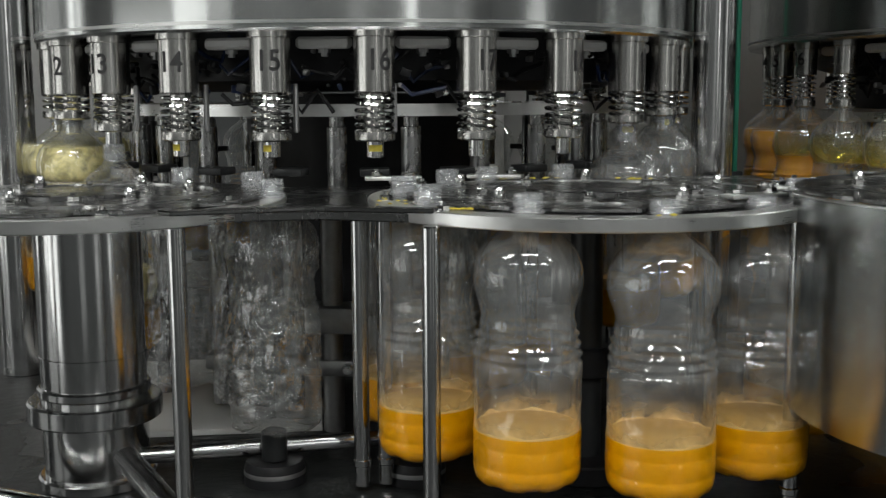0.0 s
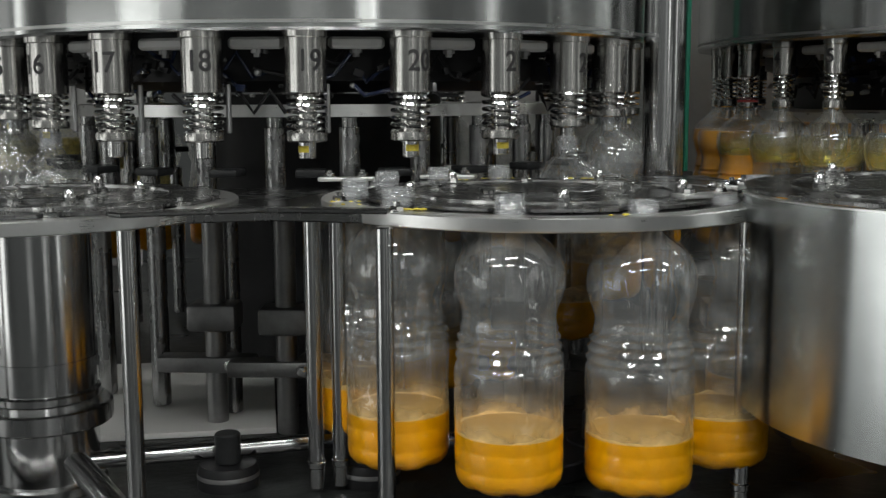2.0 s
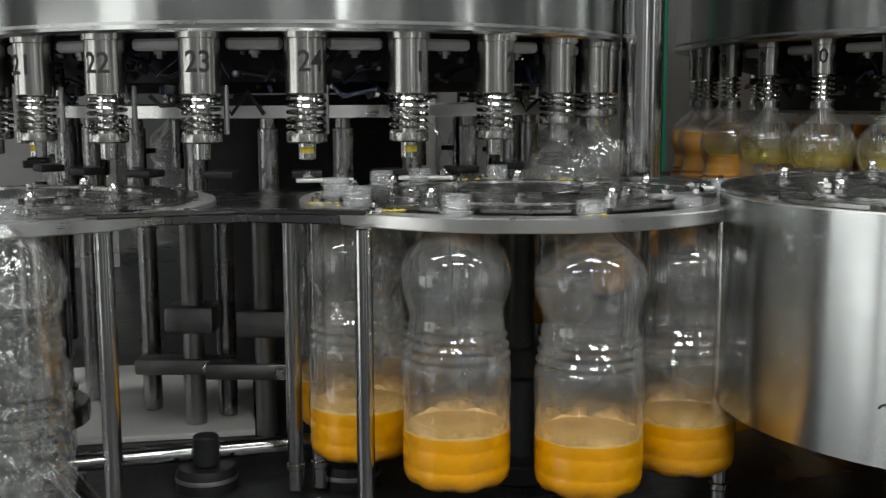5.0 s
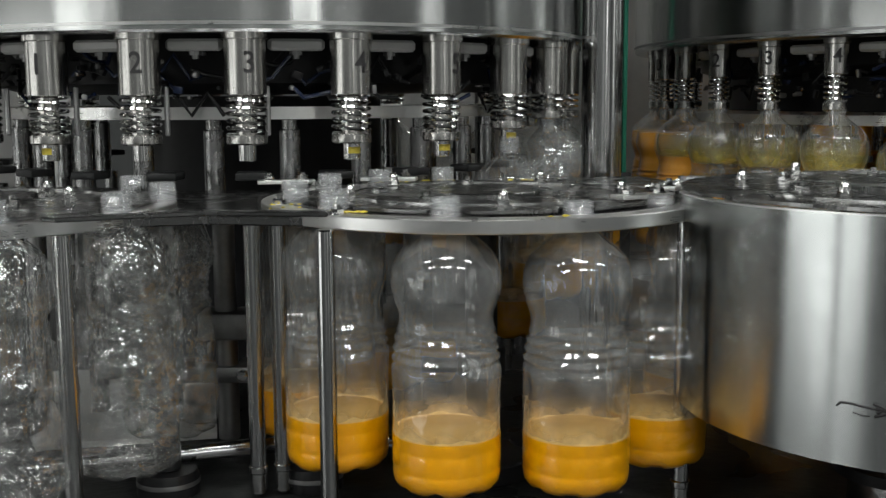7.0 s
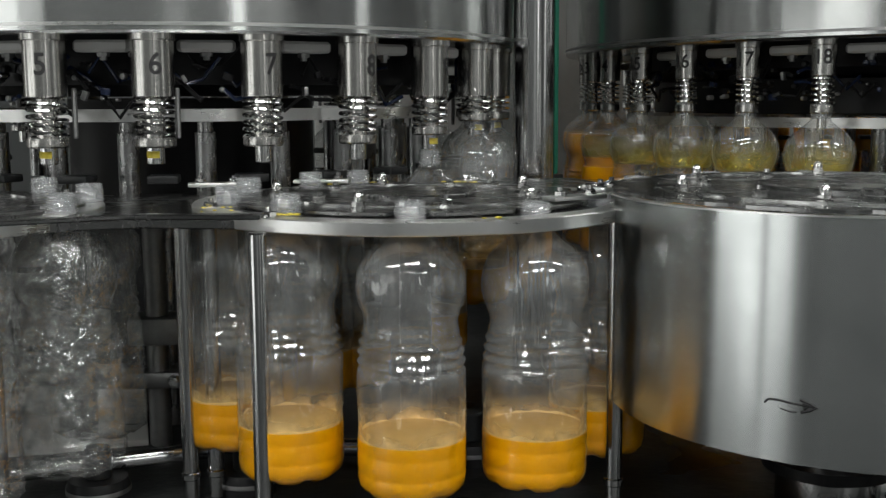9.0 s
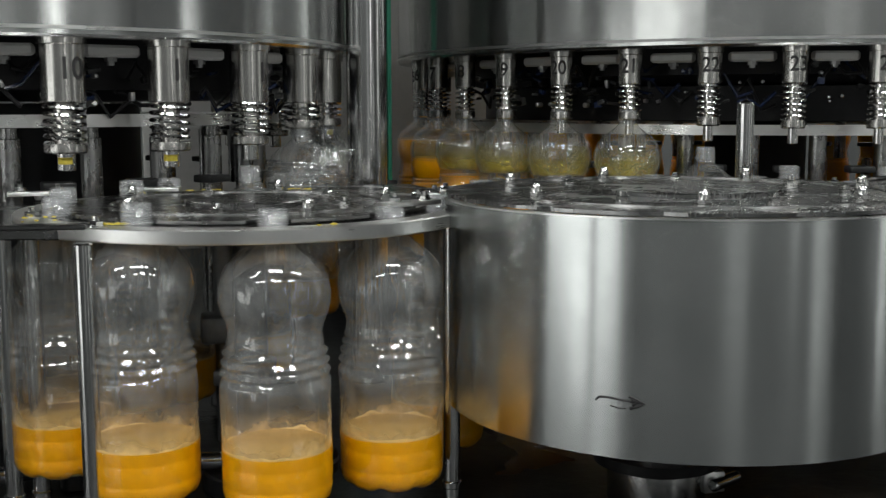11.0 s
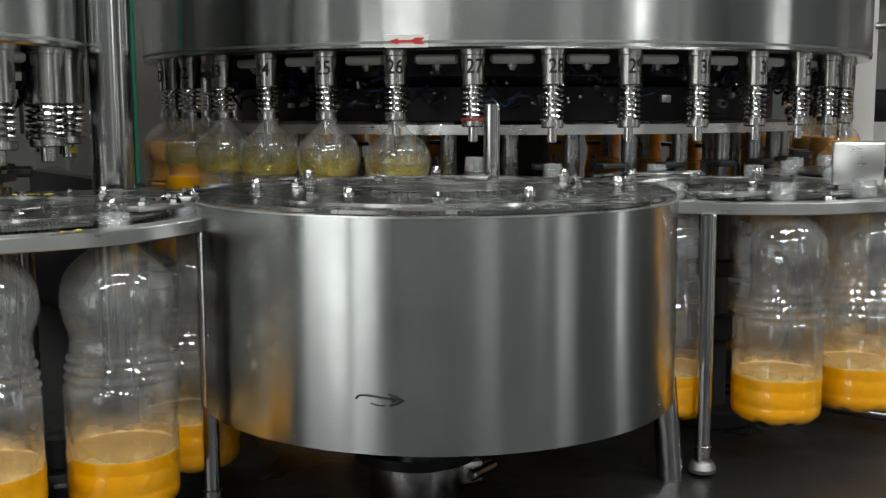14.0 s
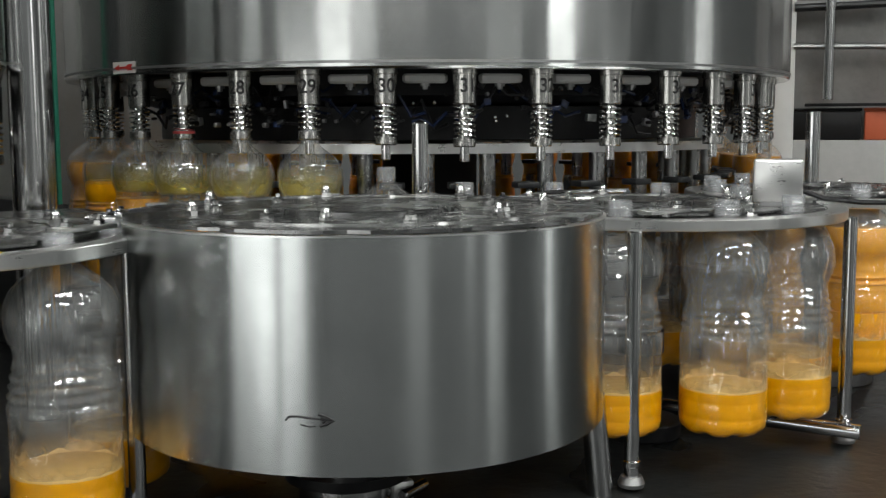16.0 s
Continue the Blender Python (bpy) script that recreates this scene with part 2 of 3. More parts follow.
def slab(outline, z0, z1, bevel=.0012):
    """A plate with the given outline in plan."""
    bm = bmesh.new()
    low = [bm.verts.new((x, y, z0)) for x, y in outline]
    face = bm.faces.new(low)
    out = bmesh.ops.extrude_face_region(bm, geom=[face])
    bmesh.ops.translate(bm, verts=[v for v in out["geom"] if isinstance(v, bmesh.types.BMVert)], vec=(0, 0, z1 - z0))
    bmesh.ops.recalc_face_normals(bm, faces=bm.faces[:])
    rim = [e for e in bm.edges if abs(e.verts[0].co.z - e.verts[1].co.z) < 1e-6]
    if bevel:
        bmesh.ops.bevel(bm, geom=rim, offset=bevel, segments=1, affect="EDGES")
    return bm


def hex_bolt(r=.006, h=.0045, stud=.004):
    bm = lathe([(0, 0), (r * 1.25, 0), (r * 1.25, .0012), (r, .0012)], 18)
    lathe([(r, .0012), (r, h), (r * .86, h + .0008), (0, h + .0008)], 6, bm)
    lathe([(r * .5, h), (r * .5, h + stud), (0, h + stud)], 10, bm)
    return bm


def acorn_nut(r=.0058):
    bm = lathe([(0, 0), (r * 1.3, 0), (r * 1.3, .0015), (r, .0015)], 20)
    lathe([(r, .0015), (r * 1.02, .0057), (r * .8, .0062)], 6, bm)
    lathe([(r * .84, .0060), (r * .84, .0085), (r * .7, .0115), (r * .4, .0135), (0, .0142)], 16, bm)
    return bm


def mesh_of(bm, name, mat, smooth=True, sharp=32):
    me = bpy.data.meshes.new(name)
    bm.normal_update()
    bm.to_mesh(me)
    bm.free()
    me.materials.append(mat)
    if smooth:
        me.shade_smooth()
        me.set_sharp_from_angle(angle=radians(sharp))
    return me


def lettering(words, height, mat, bend=0.0):
    """Flat writing in the xz plane facing -y, or wrapped on a cylinder of radius bend about z."""
    c = bpy.data.curves.new("writing", "FONT")
    c.body, c.size, c.align_x, c.align_y = words, height * 1.38, "CENTER", "CENTER"
    c.offset = height * .016
    ob = bpy.data.objects.new("writing", c)
    scene.collection.objects.link(ob)
    me = bpy.data.meshes.new_from_object(ob.evaluated_get(bpy.context.evaluated_depsgraph_get()))
    bpy.data.objects.remove(ob)
    bm = bmesh.new()
    bm.from_mesh(me)
    bpy.data.meshes.remove(me)
    if bend:
        bmesh.ops.subdivide_edges(bm, edges=[e for e in bm.edges if e.calc_length() > bend * .25], cuts=2)
        bmesh.ops.triangulate(bm, faces=bm.faces[:])
    for v in bm.verts:
        x, y = v.co.x * .92, v.co.y
        v.co = (bend * math.sin(x / bend), -bend * math.cos(x / bend), y) if bend else (x, 0, y)
    me = bpy.data.meshes.new("number")
    bm.to_mesh(me)
    bm.free()
    me.materials.append(mat)
    return me


def polar(c, r, deg, z=0.0):
    return (c[0] + r * math.cos(radians(deg)), c[1] + r * math.sin(radians(deg)), z)


# ---- hall ----
def hall():
    x0, x1, y0, y1, top = -3.5, 5.0, -3.4, 6.2, 4.0
    f = part("floor", box(x1 - x0 + .4, y1 - y0 + .4, .2, 0, pose((x0 + x1) / 2, (y0 + y1) / 2, -.1)), FLOOR, smooth=False)
    tagged(f, "grey resin factory floor", "floor", kind="structure")
    c = part("ceiling", box(x1 - x0 + .4, y1 - y0 + .4, .2, 0, pose((x0 + x1) / 2, (y0 + y1) / 2, top + .1)), WALL, smooth=False)
    tagged(c, "plain grey factory ceiling", "ceiling", kind="structure")
    for name, sx, sy, cx, cy in (("wall_north", x1 - x0 + .4, .2, (x0 + x1) / 2, y1 + .1), ("wall_south", x1 - x0 + .4, .2, (x0 + x1) / 2, y0 - .1),
                                 ("wall_west", .2, y1 - y0 - .01, x0 - .1, (y0 + y1) / 2), ("wall_east", .2, y1 - y0 - .01, x1 + .1, (y0 + y1) / 2)):
        w = part(name, box(sx, sy, top - .01, 0, pose(cx, cy, top / 2)), WALL, smooth=False)
        tagged(w, "plain grey painted factory wall", "wall", kind="structure")
    for lx, ly, watts in LAMPS:
        b = empty("ceiling_lamp", pose(lx, ly, 3.97), "unseen long white ceiling lamp with a bright diffuser", "lamp", "ceiling lamps")
        part("housing", box(1.6, .36, .04, .004, pose(0, 0, .012)), WHITE, b)
        part("diffuser", box(1.5, .3, .01, .002, pose(0, 0, -.014)), LED, b)


hall()


# ---- machine deck and frame ----
def machine_base():
    d = part("machine_deck", box(5.2, 3.6, .06, .004, pose(.6, 2.35, DECK_Z - .03)), DECK)
    tagged(d, "wet black machine deck with a dull shine", "deck", kind="structure")
    b = part("machine_plinth", box(5.0, 3.4, DECK_Z - .08, .004, pose(.6, 2.35, (DECK_Z - .06) / 2)), DULL)
    tagged(b, "steel plinth under the machine deck", "plinth", kind="structure")


machine_base()


def column(name, x, y, r, z0, z1, label, mat=TUBE, collars=()):
    e = empty(name, pose(x, y, z0), label, "post")
    part("shaft", rod(r, 0, z1 - z0, 36), mat, e)
    for z, rr, h in collars:
        part("collar", rod(rr, z, z + h, 40, .002), BLACK if r < .03 else TUBE, e)
    return e


# tall chrome columns that carry the fillers
column("chrome_column", .217, 1.484, .0265, DECK_Z, E + 1.2, "tall polished chrome column between the two fillers")
column("chrome_column", -.711, 1.433, .030, DECK_Z, E + 1.2, "tall polished chrome column beside the first filler")
column("star_wheel_column", -.437, 1.02, .050, DECK_Z, PLATE_UNDER - .004, "thick polished steel column under the first star wheel",
       collars=((.0, .056, .012), (.066, .064, .020), (.090, .0535, .010), (.128, .0512, .003)))
column("star_wheel_column", STAR_2[0], STAR_2[1], .016, DECK_Z, PLATE_UNDER - .004, "dark steel shaft under the second star wheel", DARK,
       collars=((.0, .05, .02), (.10, .024, .03)))
column("star_wheel_column", STAR_4[0], STAR_4[1], .016, DECK_Z, PLATE_UNDER - .004, "dark steel shaft under the fourth star wheel", DARK,
       collars=((.0, .05, .02), (.10, .028, .03), (.175, .022, .02)))
column("star_wheel_column", STAR_5[0], STAR_5[1], .06, DECK_Z, PLATE_UNDER - .004, "thick dark steel column under the outfeed star wheel", DULL)


# ---- guide plates ----
def ring_points(c, r, a0, a1, n):
    return [(c[0] + r * math.cos(radians(a0 + (a1 - a0) * i / n)), c[1] + r * math.sin(radians(a0 + (a1 - a0) * i / n))) for i in range(n + 1)]


BOLT = mesh_of(hex_bolt(), "hex_bolt", CHROME)
ACORN = mesh_of(acorn_nut(), "acorn_nut", CHROME)


def guide_plate(c, r, bolts, label):
    e = empty("guide_plate", pose(c[0], c[1], 0), label, "guide plate", "guide plates")
    part("rim_ring", lathe([(r - .022, PLATE_Z - .0008), (r - .0215, PLATE_Z), (r - .001, PLATE_Z), (r, PLATE_Z - .001), (r, PLATE_UNDER + .001), (r - .001, PLATE_UNDER), (r - .022, PLATE_UNDER)], 128, close=True), RIM, e)
    part("disc", lathe([(0, PLATE_Z - .0006), (r - .0222, PLATE_Z - .0006), (r - .0222, PLATE_UNDER + .0004), (0, PLATE_UNDER + .0004)], 96), PLATE, e)
    for a, rr in bolts:
        shared("hex_bolt", BOLT, e, pose(rr * math.cos(radians(a)), rr * math.sin(radians(a)), PLATE_Z, 0, 0, a * 3))
    return e


guide_plate(STAR_1, .193, [(-62, .175), (-20, .17), (-110, .17), (40, .175), (95, .19)], "round steel guide plate of the first star wheel")
guide_plate(STAR_2, .213, [(232, .205), (200, .2), (60, .19), (100, .2), (150, .2), (20, .19)], "round steel guide plate with a bright machined rim")
guide_plate((.854, 1.049), .225, [(222, .2), (262, .2), (330, .2), (60, .2), (120, .2)], "round steel guide plate beside the shrouded drum")
guide_plate(STAR_5, .215, [(250, .2), (200, .2), (300, .2)], "round steel guide plate of the outfeed")


def web(outline, z1, label, drop=.008):
    w = part("web_plate", slab(outline, z1 - drop, z1), PLATE, smooth=False)
    return tagged(w, label, "steel plate")


web([(-.36, .905), (-.20, .955), (-.10, .935), (-.02, 1.10), (-.08, 1.26), (-.30, 1.22), (-.40, 1.10)], PLATE_Z - .0042, "dull steel web plate joining the first two star wheels")
web([(.15, 1.00), (.24, 1.02), (.30, 1.20), (.26, 1.42), (.10, 1.40), (.06, 1.2)], PLATE_Z - .0046, "dull steel web plate behind the second star wheel")
web([(.66, 1.02), (.72, .96), (.84, 1.1), (.80, 1.30), (.62, 1.26)], PLATE_Z - .0044, "dull steel web plate beside the fourth star wheel")


def post(x, y, z0, label, r=.0078):
    e = empty("support_post", pose(x, y, z0), label, "post", "support posts")
    part("rod", rod(r, 0, PLATE_UNDER - z0 + .001, 20), TUBE, e)
    part("clamp", rod(r * 1.16, .02, .028, 20), TUBE, e)
    if x > .6:
        part("foot", lathe([(0, 0), (r * 1.7, 0), (r * 1.8, .004), (r * 1.4, .011), (0, .011)], 24), DULL, e)
    return e


for px_, py_ in ((-.306, .892), (-.094, .906), (.217, .966), (-.172, 1.012), (-.150, 1.02), (.700, .882), (1.017, .889), (-.56, .90)):
    post(px_, py_, DECK_Z + .004, "slim polished round post under the guide plates")


# ---- star wheels ----
def star(c, r, n, outer, z, phase, label, hub=.06, nuts=6, nut_r=.1, dark=PLATE, top=.0035):
    e = empty("star_wheel", pose(c[0], c[1], z), label, "star wheel", "star wheels")
    pts = []
    for k in range(n):
        a = TAU * k / n + radians(phase)
        for i in range(-6, 7):
            th = a + (i / 6) * math.pi / n
            d = abs(r * (th - a))
            rr = outer
            if d < .0165:
                rr = min(outer, r - math.sqrt(max(0, .0165 ** 2 - d * d)))
            pts.append((rr * math.cos(th), rr * math.sin(th)))
    bm = slab(pts, .0006, top, 0)
    part("star_disc", bm, dark, e, smooth=False)
    part("hub_cap", lathe([(0, top), (hub, top), (hub, top + .003), (hub - .001, top + .004), (0, top + .004)], 40), PLATE, e)
    part("edge_ring", lathe([(r - .05, top), (r - .05, top + .0016), (r - .052, top + .0016), (r - .052, top)], 72), CHROME, e)
    for k in range(nuts):
        a = 360 * k / nuts + 17
        shared("acorn_nut", ACORN, e, pose(nut_r * math.cos(radians(a)), nut_r * math.sin(radians(a)), top, 0, 0, a))
        a += 180 / nuts
        shared("hex_bolt", BOLT, e, pose((nut_r - .03) * math.cos(radians(a)), (nut_r - .03) * math.sin(radians(a)), top, 0, 0, a))
    return e


star_1 = star(STAR_1, STAR_R, 10, .176, PLATE_Z, 5.5, "dull steel star wheel with a bolted hub")
star_2 = star(STAR_2, STAR_R, 10, .176, PLATE_Z, .2, "dull steel star wheel with domed nuts and pulp specks", nut_r=.135, nuts=5)
star_4 = star(STAR_4, STAR_R, 10, .176, PLATE_Z, 23.4, "dull steel star wheel with domed nuts", nut_r=.135, nuts=5)
star_5 = star(STAR_5, STAR_R, 10, .176, PLATE_Z, 0, "dull steel outfeed star wheel", nut_r=.135, nuts=5)
star_3 = star(STAR_3, STAR_3_R, 13, .2225, E - .0813, 8.2, "dull steel star wheel on top of the shrouded drum", nut_r=.17, nuts=7, hub=.09)


def shroud():
    r, zt, zb = .2244, E - .0818, E - .2675
    a0, sw = radians(174), radians(204)
    e = empty("drum_shroud", pose(STAR_3[0], STAR_3[1], 0), "large half-round brushed steel shroud in front of a star wheel", "shroud")
    part("sheet", lathe([(r, zt), (r, zb), (r - .0015, zb), (r - .0015, zt - .001), (r - .001, zt)], 120, close=True, start=a0, sweep=sw), SKIRT, e)
    part("rolled_edge", lathe([(r + .0008, zt - .0015), (r + .0008, zt), (r - .004, zt + .0004), (r - .004, zt - .0015)], 120, close=True, start=a0, sweep=sw), RIM, e)
    part("floor_disc", lathe([(0, zb - .002), (.17, zb - .002), (.17, zb + .004), (0, zb + .004)], 72), BLACK, e)
    part("bearing_disc", lathe([(0, E - .336), (.060, E - .336), (.060, E - .326), (0, E - .326)], 56), BLACK, e, at=pose(-.019, .009, 0))
    part("hub", lathe([(.046, DECK_Z), (.047, DECK_Z + .002), (.047, E - .341), (.045, E - .338), (0, E - .338)], 48), TUBE, e, at=pose(-.019, .009, 0))
    part("shaft", rod(.030, E - .34, zb, 32), TUBE, e, at=pose(-.019, .009, 0))
    part("hub_clamp", box(.022, .02, .022, .003, pose(.026, -.015, E - .352)), RIM, e)
    part("clamp_bolt", rod(.006, -.02, .02, 14), CHROME, e, at=pose(.037, -.022, E - .352, 0, 90, 30))
    def on_sheet(x, z, lift=.0003):
        th = radians(229) + x / r
        return ((r + lift) * math.cos(th), (r + lift) * math.sin(th), E - .2225 + z)

    bm = tube([on_sheet(x, z) for x, z in ((0, -.001), (.003, .002), (.010, .0022), (.020, .0012), (.030, .0004), (.037, .0)) ], .0009, 6)
    tube([on_sheet(x, z) for x, z in ((.026, .0045), (.033, .0022), (.038, -.0003), (.033, -.0028), (.027, -.0048))], .0013, 6, bm)
    tube([on_sheet(x, z) for x, z in ((.028, .002), (.033, .0008), (.029, -.002))], .0016, 6, bm)
    tube([on_sheet(x, z) for x, z in ((.012, -.004), (.019, -.0055), (.024, -.005))], .0005, 5, bm)
    part("ink_mark", bm, INK, e, "smudged black pen arrow")
    nick = tube([on_sheet(-.062, .150), on_sheet(-.058, .1475), on_sheet(-.0565, .149)], .0010, 5)
    part("dent", nick, DARK, e, "small dark dent near the rolled edge")


shroud()


# ---- fillers ----
def spring(r, z0, z1, turns, wire):
    n = int(turns * 16)
    return tube([(r * math.cos(TAU * turns * i / n), r * math.sin(TAU * turns * i / n), z0 + (z1 - z0) * i / n) for i in range(n + 1)], wire, 5)


SLIDING = []


def filler(f, first_angle, first_number, label, black_core, sticker):
    """A rotating filler: drum, valves with springs and numbers, inner ring and lift rods."""
    cx, cy = f["c"]
    e = empty("filling_carousel", pose(cx, cy, 0), label, "filling machine")
    R, zr, r = f["rim"], f["rim_z"], f["r"]
    ring_z = E - .008 if f["n"] == 24 else E - .026
    part("drum", lathe([(R - .003, E + .75), (R, E + .747), (R, zr + .003), (R - .002, zr), (R - .05, zr + .001), (R - .05, zr + .006), (0, zr + .006)], 160), DRUM, e)
    part("drum_lip", lathe([(R + .0012, zr + .011), (R + .0012, zr + .0075), (R, zr + .0075), (R, zr + .011)], 160, close=True), RIM if f["n"] == 24 else DULL, e)
    part("cam_housing", lathe([(r - .075, zr + .004), (r - .075, f["body_z"] + .014), (r - .11, f["body_z"] + .004), (0, f["body_z"] + .004)], 96), BLACK, e)
    part("guide_ring", lathe([(r - .07, ring_z), (r - .07, ring_z - .014), (r - .085, ring_z - .014), (r - .085, ring_z)], 96, close=True), RIM, e)
    if f["n"] == 36:
        # black cylinder added so the inside of the second filler reads dark
        part("dark_backing", rod(r - .12, E - .022, f["body_z"], 96), BLACK, e)
    part("core", rod(black_core, DECK_Z + .01, f["body_z"], 64), BLACK, e)
    br, zb, zt = f["body_r"], f["body_z"], f["tip_z"]
    h = zb - zt
    body = mesh_of(lathe([(br * 1.12, zr + .001), (br * 1.12, zr - .006), (br, zr - .007), (br, zb + .001), (br - .001, zb), (0, zb)], 36), "valve_body", VALVE)
    coil = mesh_of(spring(br * .92, zb, zb - h * .60, 5.5 if f["n"] == 24 else 6.5, br * .085), "spring", CHROME)
    stem = mesh_of(rod(br * .50, zb - h * .66, zb, 20), "stem", VALVE)
    coll = mesh_of(lathe([(0, zb - h * .60), (br * .96, zb - h * .60), (br * .98, zb - h * .63), (br * .98, zb - h * .72), (br * .90, zb - h * .745), (0, zb - h * .745)], 28), "collar", VALVE)
    noz = mesh_of(lathe([(br * .42, zb - h * .74), (br * .42, zt + .001), (br * .36, zt), (br * .2, zt), (br * .2, zt + .004), (0, zt + .004)], 20), "nozzle", CHROME)
    smear = mesh_of(lathe([(br * .435, zb - h * .80), (br * .44, zb - h * .84), (br * .435, zb - h * .90)], 8, start=3.6, sweep=1.7), "pulp_smear", PULP)
    seal = mesh_of(lathe([(br * .90, zb - h * .585), (br * 1.02, zb - h * .59), (br * 1.02, zb - h * .635), (br * .90, zb - h * .64)], 28, close=True), "seal", RUBBER)
    pin = mesh_of(rod(br * .14, zb - h * .62, zb + .01, 8), "guide_pin", DULL)
    fan_bm = slab([(-.031, -.004), (-.027, -.011), (.027, -.011), (.031, -.004), (.025, .012), (-.025, .012)], zr - .0175, zr - .005, .003)
    fan = mesh_of(fan_bm, "bracket", PALE, False)
    fanbolt = mesh_of(lathe([(0, zr - .026), (.004, zr - .026), (.004, zr - .022), (.007, zr - .022), (.007, zr - .0176), (0, zr - .0176)], 8), "bracket_bolt", DULL)
    lift = mesh_of(lathe([(0, E - .115), (.012, E - .115), (.012, E - .035), (.009, E - .034), (.009, ring_z - .015), (0, ring_z - .015)], 20), "lift_rod", RODS)
    grip = mesh_of(box(.034, .03, .009, .002, pose(0, .012, PLATE_Z + .010)), "gripper", DARK)
    low = mesh_of(rod(.011, DECK_Z + .01, E - .115, 16), "lower_rod", RODS)
    for k in range(f["n"]):
        number = (first_number - 1 + k) % f["n"] + 1
        a = first_angle + 360 / f["n"] * k
        m = pose(*polar((0, 0), r, a), 0, 0, a + 90)
        v = shared("filling_valve", body, e, m)
        SLIDING.append((f["n"], a, [shared(name, me, v, Matrix()) for name, me in (("spring", coil), ("stem", stem), ("collar", coll), ("nozzle", noz))]))
        if f["n"] == 36 and number in (3, 27):
            shared("seal", seal, SLIDING[-1][2][2], Matrix(), "dark red rubber seal ring")
        if f["n"] == 24:
            if number % 5 not in (2, 3):
                shared("pulp_smear", smear, SLIDING[-1][2][3], pose(0, 0, 0, 0, 0, number * 37 % 50 - 25), "yellow juice pulp stuck on the nozzle")
            shared("guide_pin", pin, v, pose(br * .98, br * .85, 0))
        nm = lettering(str(number), .023 if f["n"] == 24 else .0195, INK, br + .0004)
        shared("number", nm, v, pose(0, 0, (zr + zb) / 2 + .0005, 0, 0, 14))
        a2 = a + 180 / f["n"]
        m2 = pose(*polar((0, 0), r - .022, a2), 0, 0, a2 + 90)
        b = shared("bracket", fan, e, m2)
        shared("bracket_bolt", fanbolt, b, Matrix())
        shared("lift_rod", lift, e, pose(*polar((0, 0), r - .100, a2), 0, 0, a2))
        shared("lower_rod", low, e, pose(*polar((0, 0), r - .06, a)))
        shared("gripper", grip, e, pose(*polar((0, 0), r - .05, a), 0, 0, a + 90))
    if sticker is not None:
        bm = bmesh.new()
        for i in range(9):
            th = (i / 8 - .5) * .060 / R
            for z in (.002, .0190):
                bm.verts.new(((R + .0008) * math.sin(th), -(R + .0008) * math.cos(th), zr + z))
        bm.verts.ensure_lookup_table()
        for i in range(8):
            bm.faces.new((bm.verts[2 * i], bm.verts[2 * i + 2], bm.verts[2 * i + 3], bm.verts[2 * i + 1]))
        s = part("sticker", bm, WHITE, e, "white sticker with a red arrow", at=pose(0, 0, 0, 0, 0, sticker + 90))
        bm = slab([(-.032, 0), (-.014, .0055), (-.014, .002), (.010, .002), (.016, .0055), (.032, .0055), (.026, 0), (.032, -.0055), (.016, -.0055), (.010, -.002), (-.014, -.002), (-.014, -.0055)], 0, .0004, 0)
        bm.transform(pose(0, -R - .0012, zr + .0105, 90) @ Matrix.Scale(.78, 4))
        part("red_arrow", bm, RED, s, "red arrow")
    return e


carousel_a = filler(FILLER_A, -80.6, 16, "rotating first filler with a steel drum and numbered spring valves", .17, None)
carousel_b = filler(FILLER_B, 112.3, 28, "rotating second filler with a larger steel drum and numbered valves", .09, 94.8)


# ---- small fittings ----
column("chrome_rod", .6377, 1.2306, .0103, PLATE_Z - .02, E + .004, "short chrome rod standing behind the shrouded drum")
column("chrome_rod", 1.335, 1.247, .011, PLATE_Z - .02, E + .02, "short chrome rod standing behind the outfeed star wheel")


def bar(a, b, r, label, mat=TUBE):
    o = part("frame_bar", tube([a, b], r, 20), mat)
    return tagged(o, label, "bar", "frame bars")


bar((-.42, 1.00, E - .345), (-.165, 1.085, E - .345), .0085, "horizontal polished frame bar near the deck")
bar((-.165, 1.085, E - .340), (.02, 1.06, E - .340), .0085, "horizontal polished frame bar near the deck")
bar((-.56, .93, E - .352), (-.36, .90, E - .372), .012, "sloping polished frame bar under the first star wheel")
bar((-.385, .96, E - .330), (-.30, .88, E - .365), .012, "sloping polished frame bar under the first star wheel")
bar((.885, 1.075, E - .350), (1.008, .856, E - .350), .0088, "horizontal polished frame bar near the deck")
bar((.655, .890, E - .27), (.664, .886, DECK_Z), .013, "upright polished frame bar beside the drum")


def neck_conveyor(x0, x1, y, label):
    """Two neck rails on posts that bring bottles in or take them away."""
    e = empty("neck_conveyor", pose(0, y, 0), label, "conveyor")
    for side in (-1, 1):
        part("neck_rail", box(abs(x1 - x0), .012, .006, .001, pose((x0 + x1) / 2, side * .0215, PLATE_Z - .003)), RIM, e)
        part("side_beam", box(abs(x1 - x0), .02, .03, .003, pose((x0 + x1) / 2, side * .075, PLATE_Z - .016)), TUBE, e)
        for k in range(4):
            x = x0 + (x1 - x0) * (k + .5) / 4
            part("hanger", box(.02, .06, .006, .001, pose(x, side * .048, PLATE_Z - .009)), DULL, e)
            part("leg", rod(.012, 0, PLATE_Z - .03, 16), TUBE, e, at=pose(x, side * .075, 0))


neck_conveyor(-3.45, -.66, STAR_1[1] - STAR_R, "straight neck conveyor bringing empty bottles in")
neck_conveyor(1.50, 4.4, STAR_5[1] - STAR_R, "straight neck conveyor taking full bottles away")


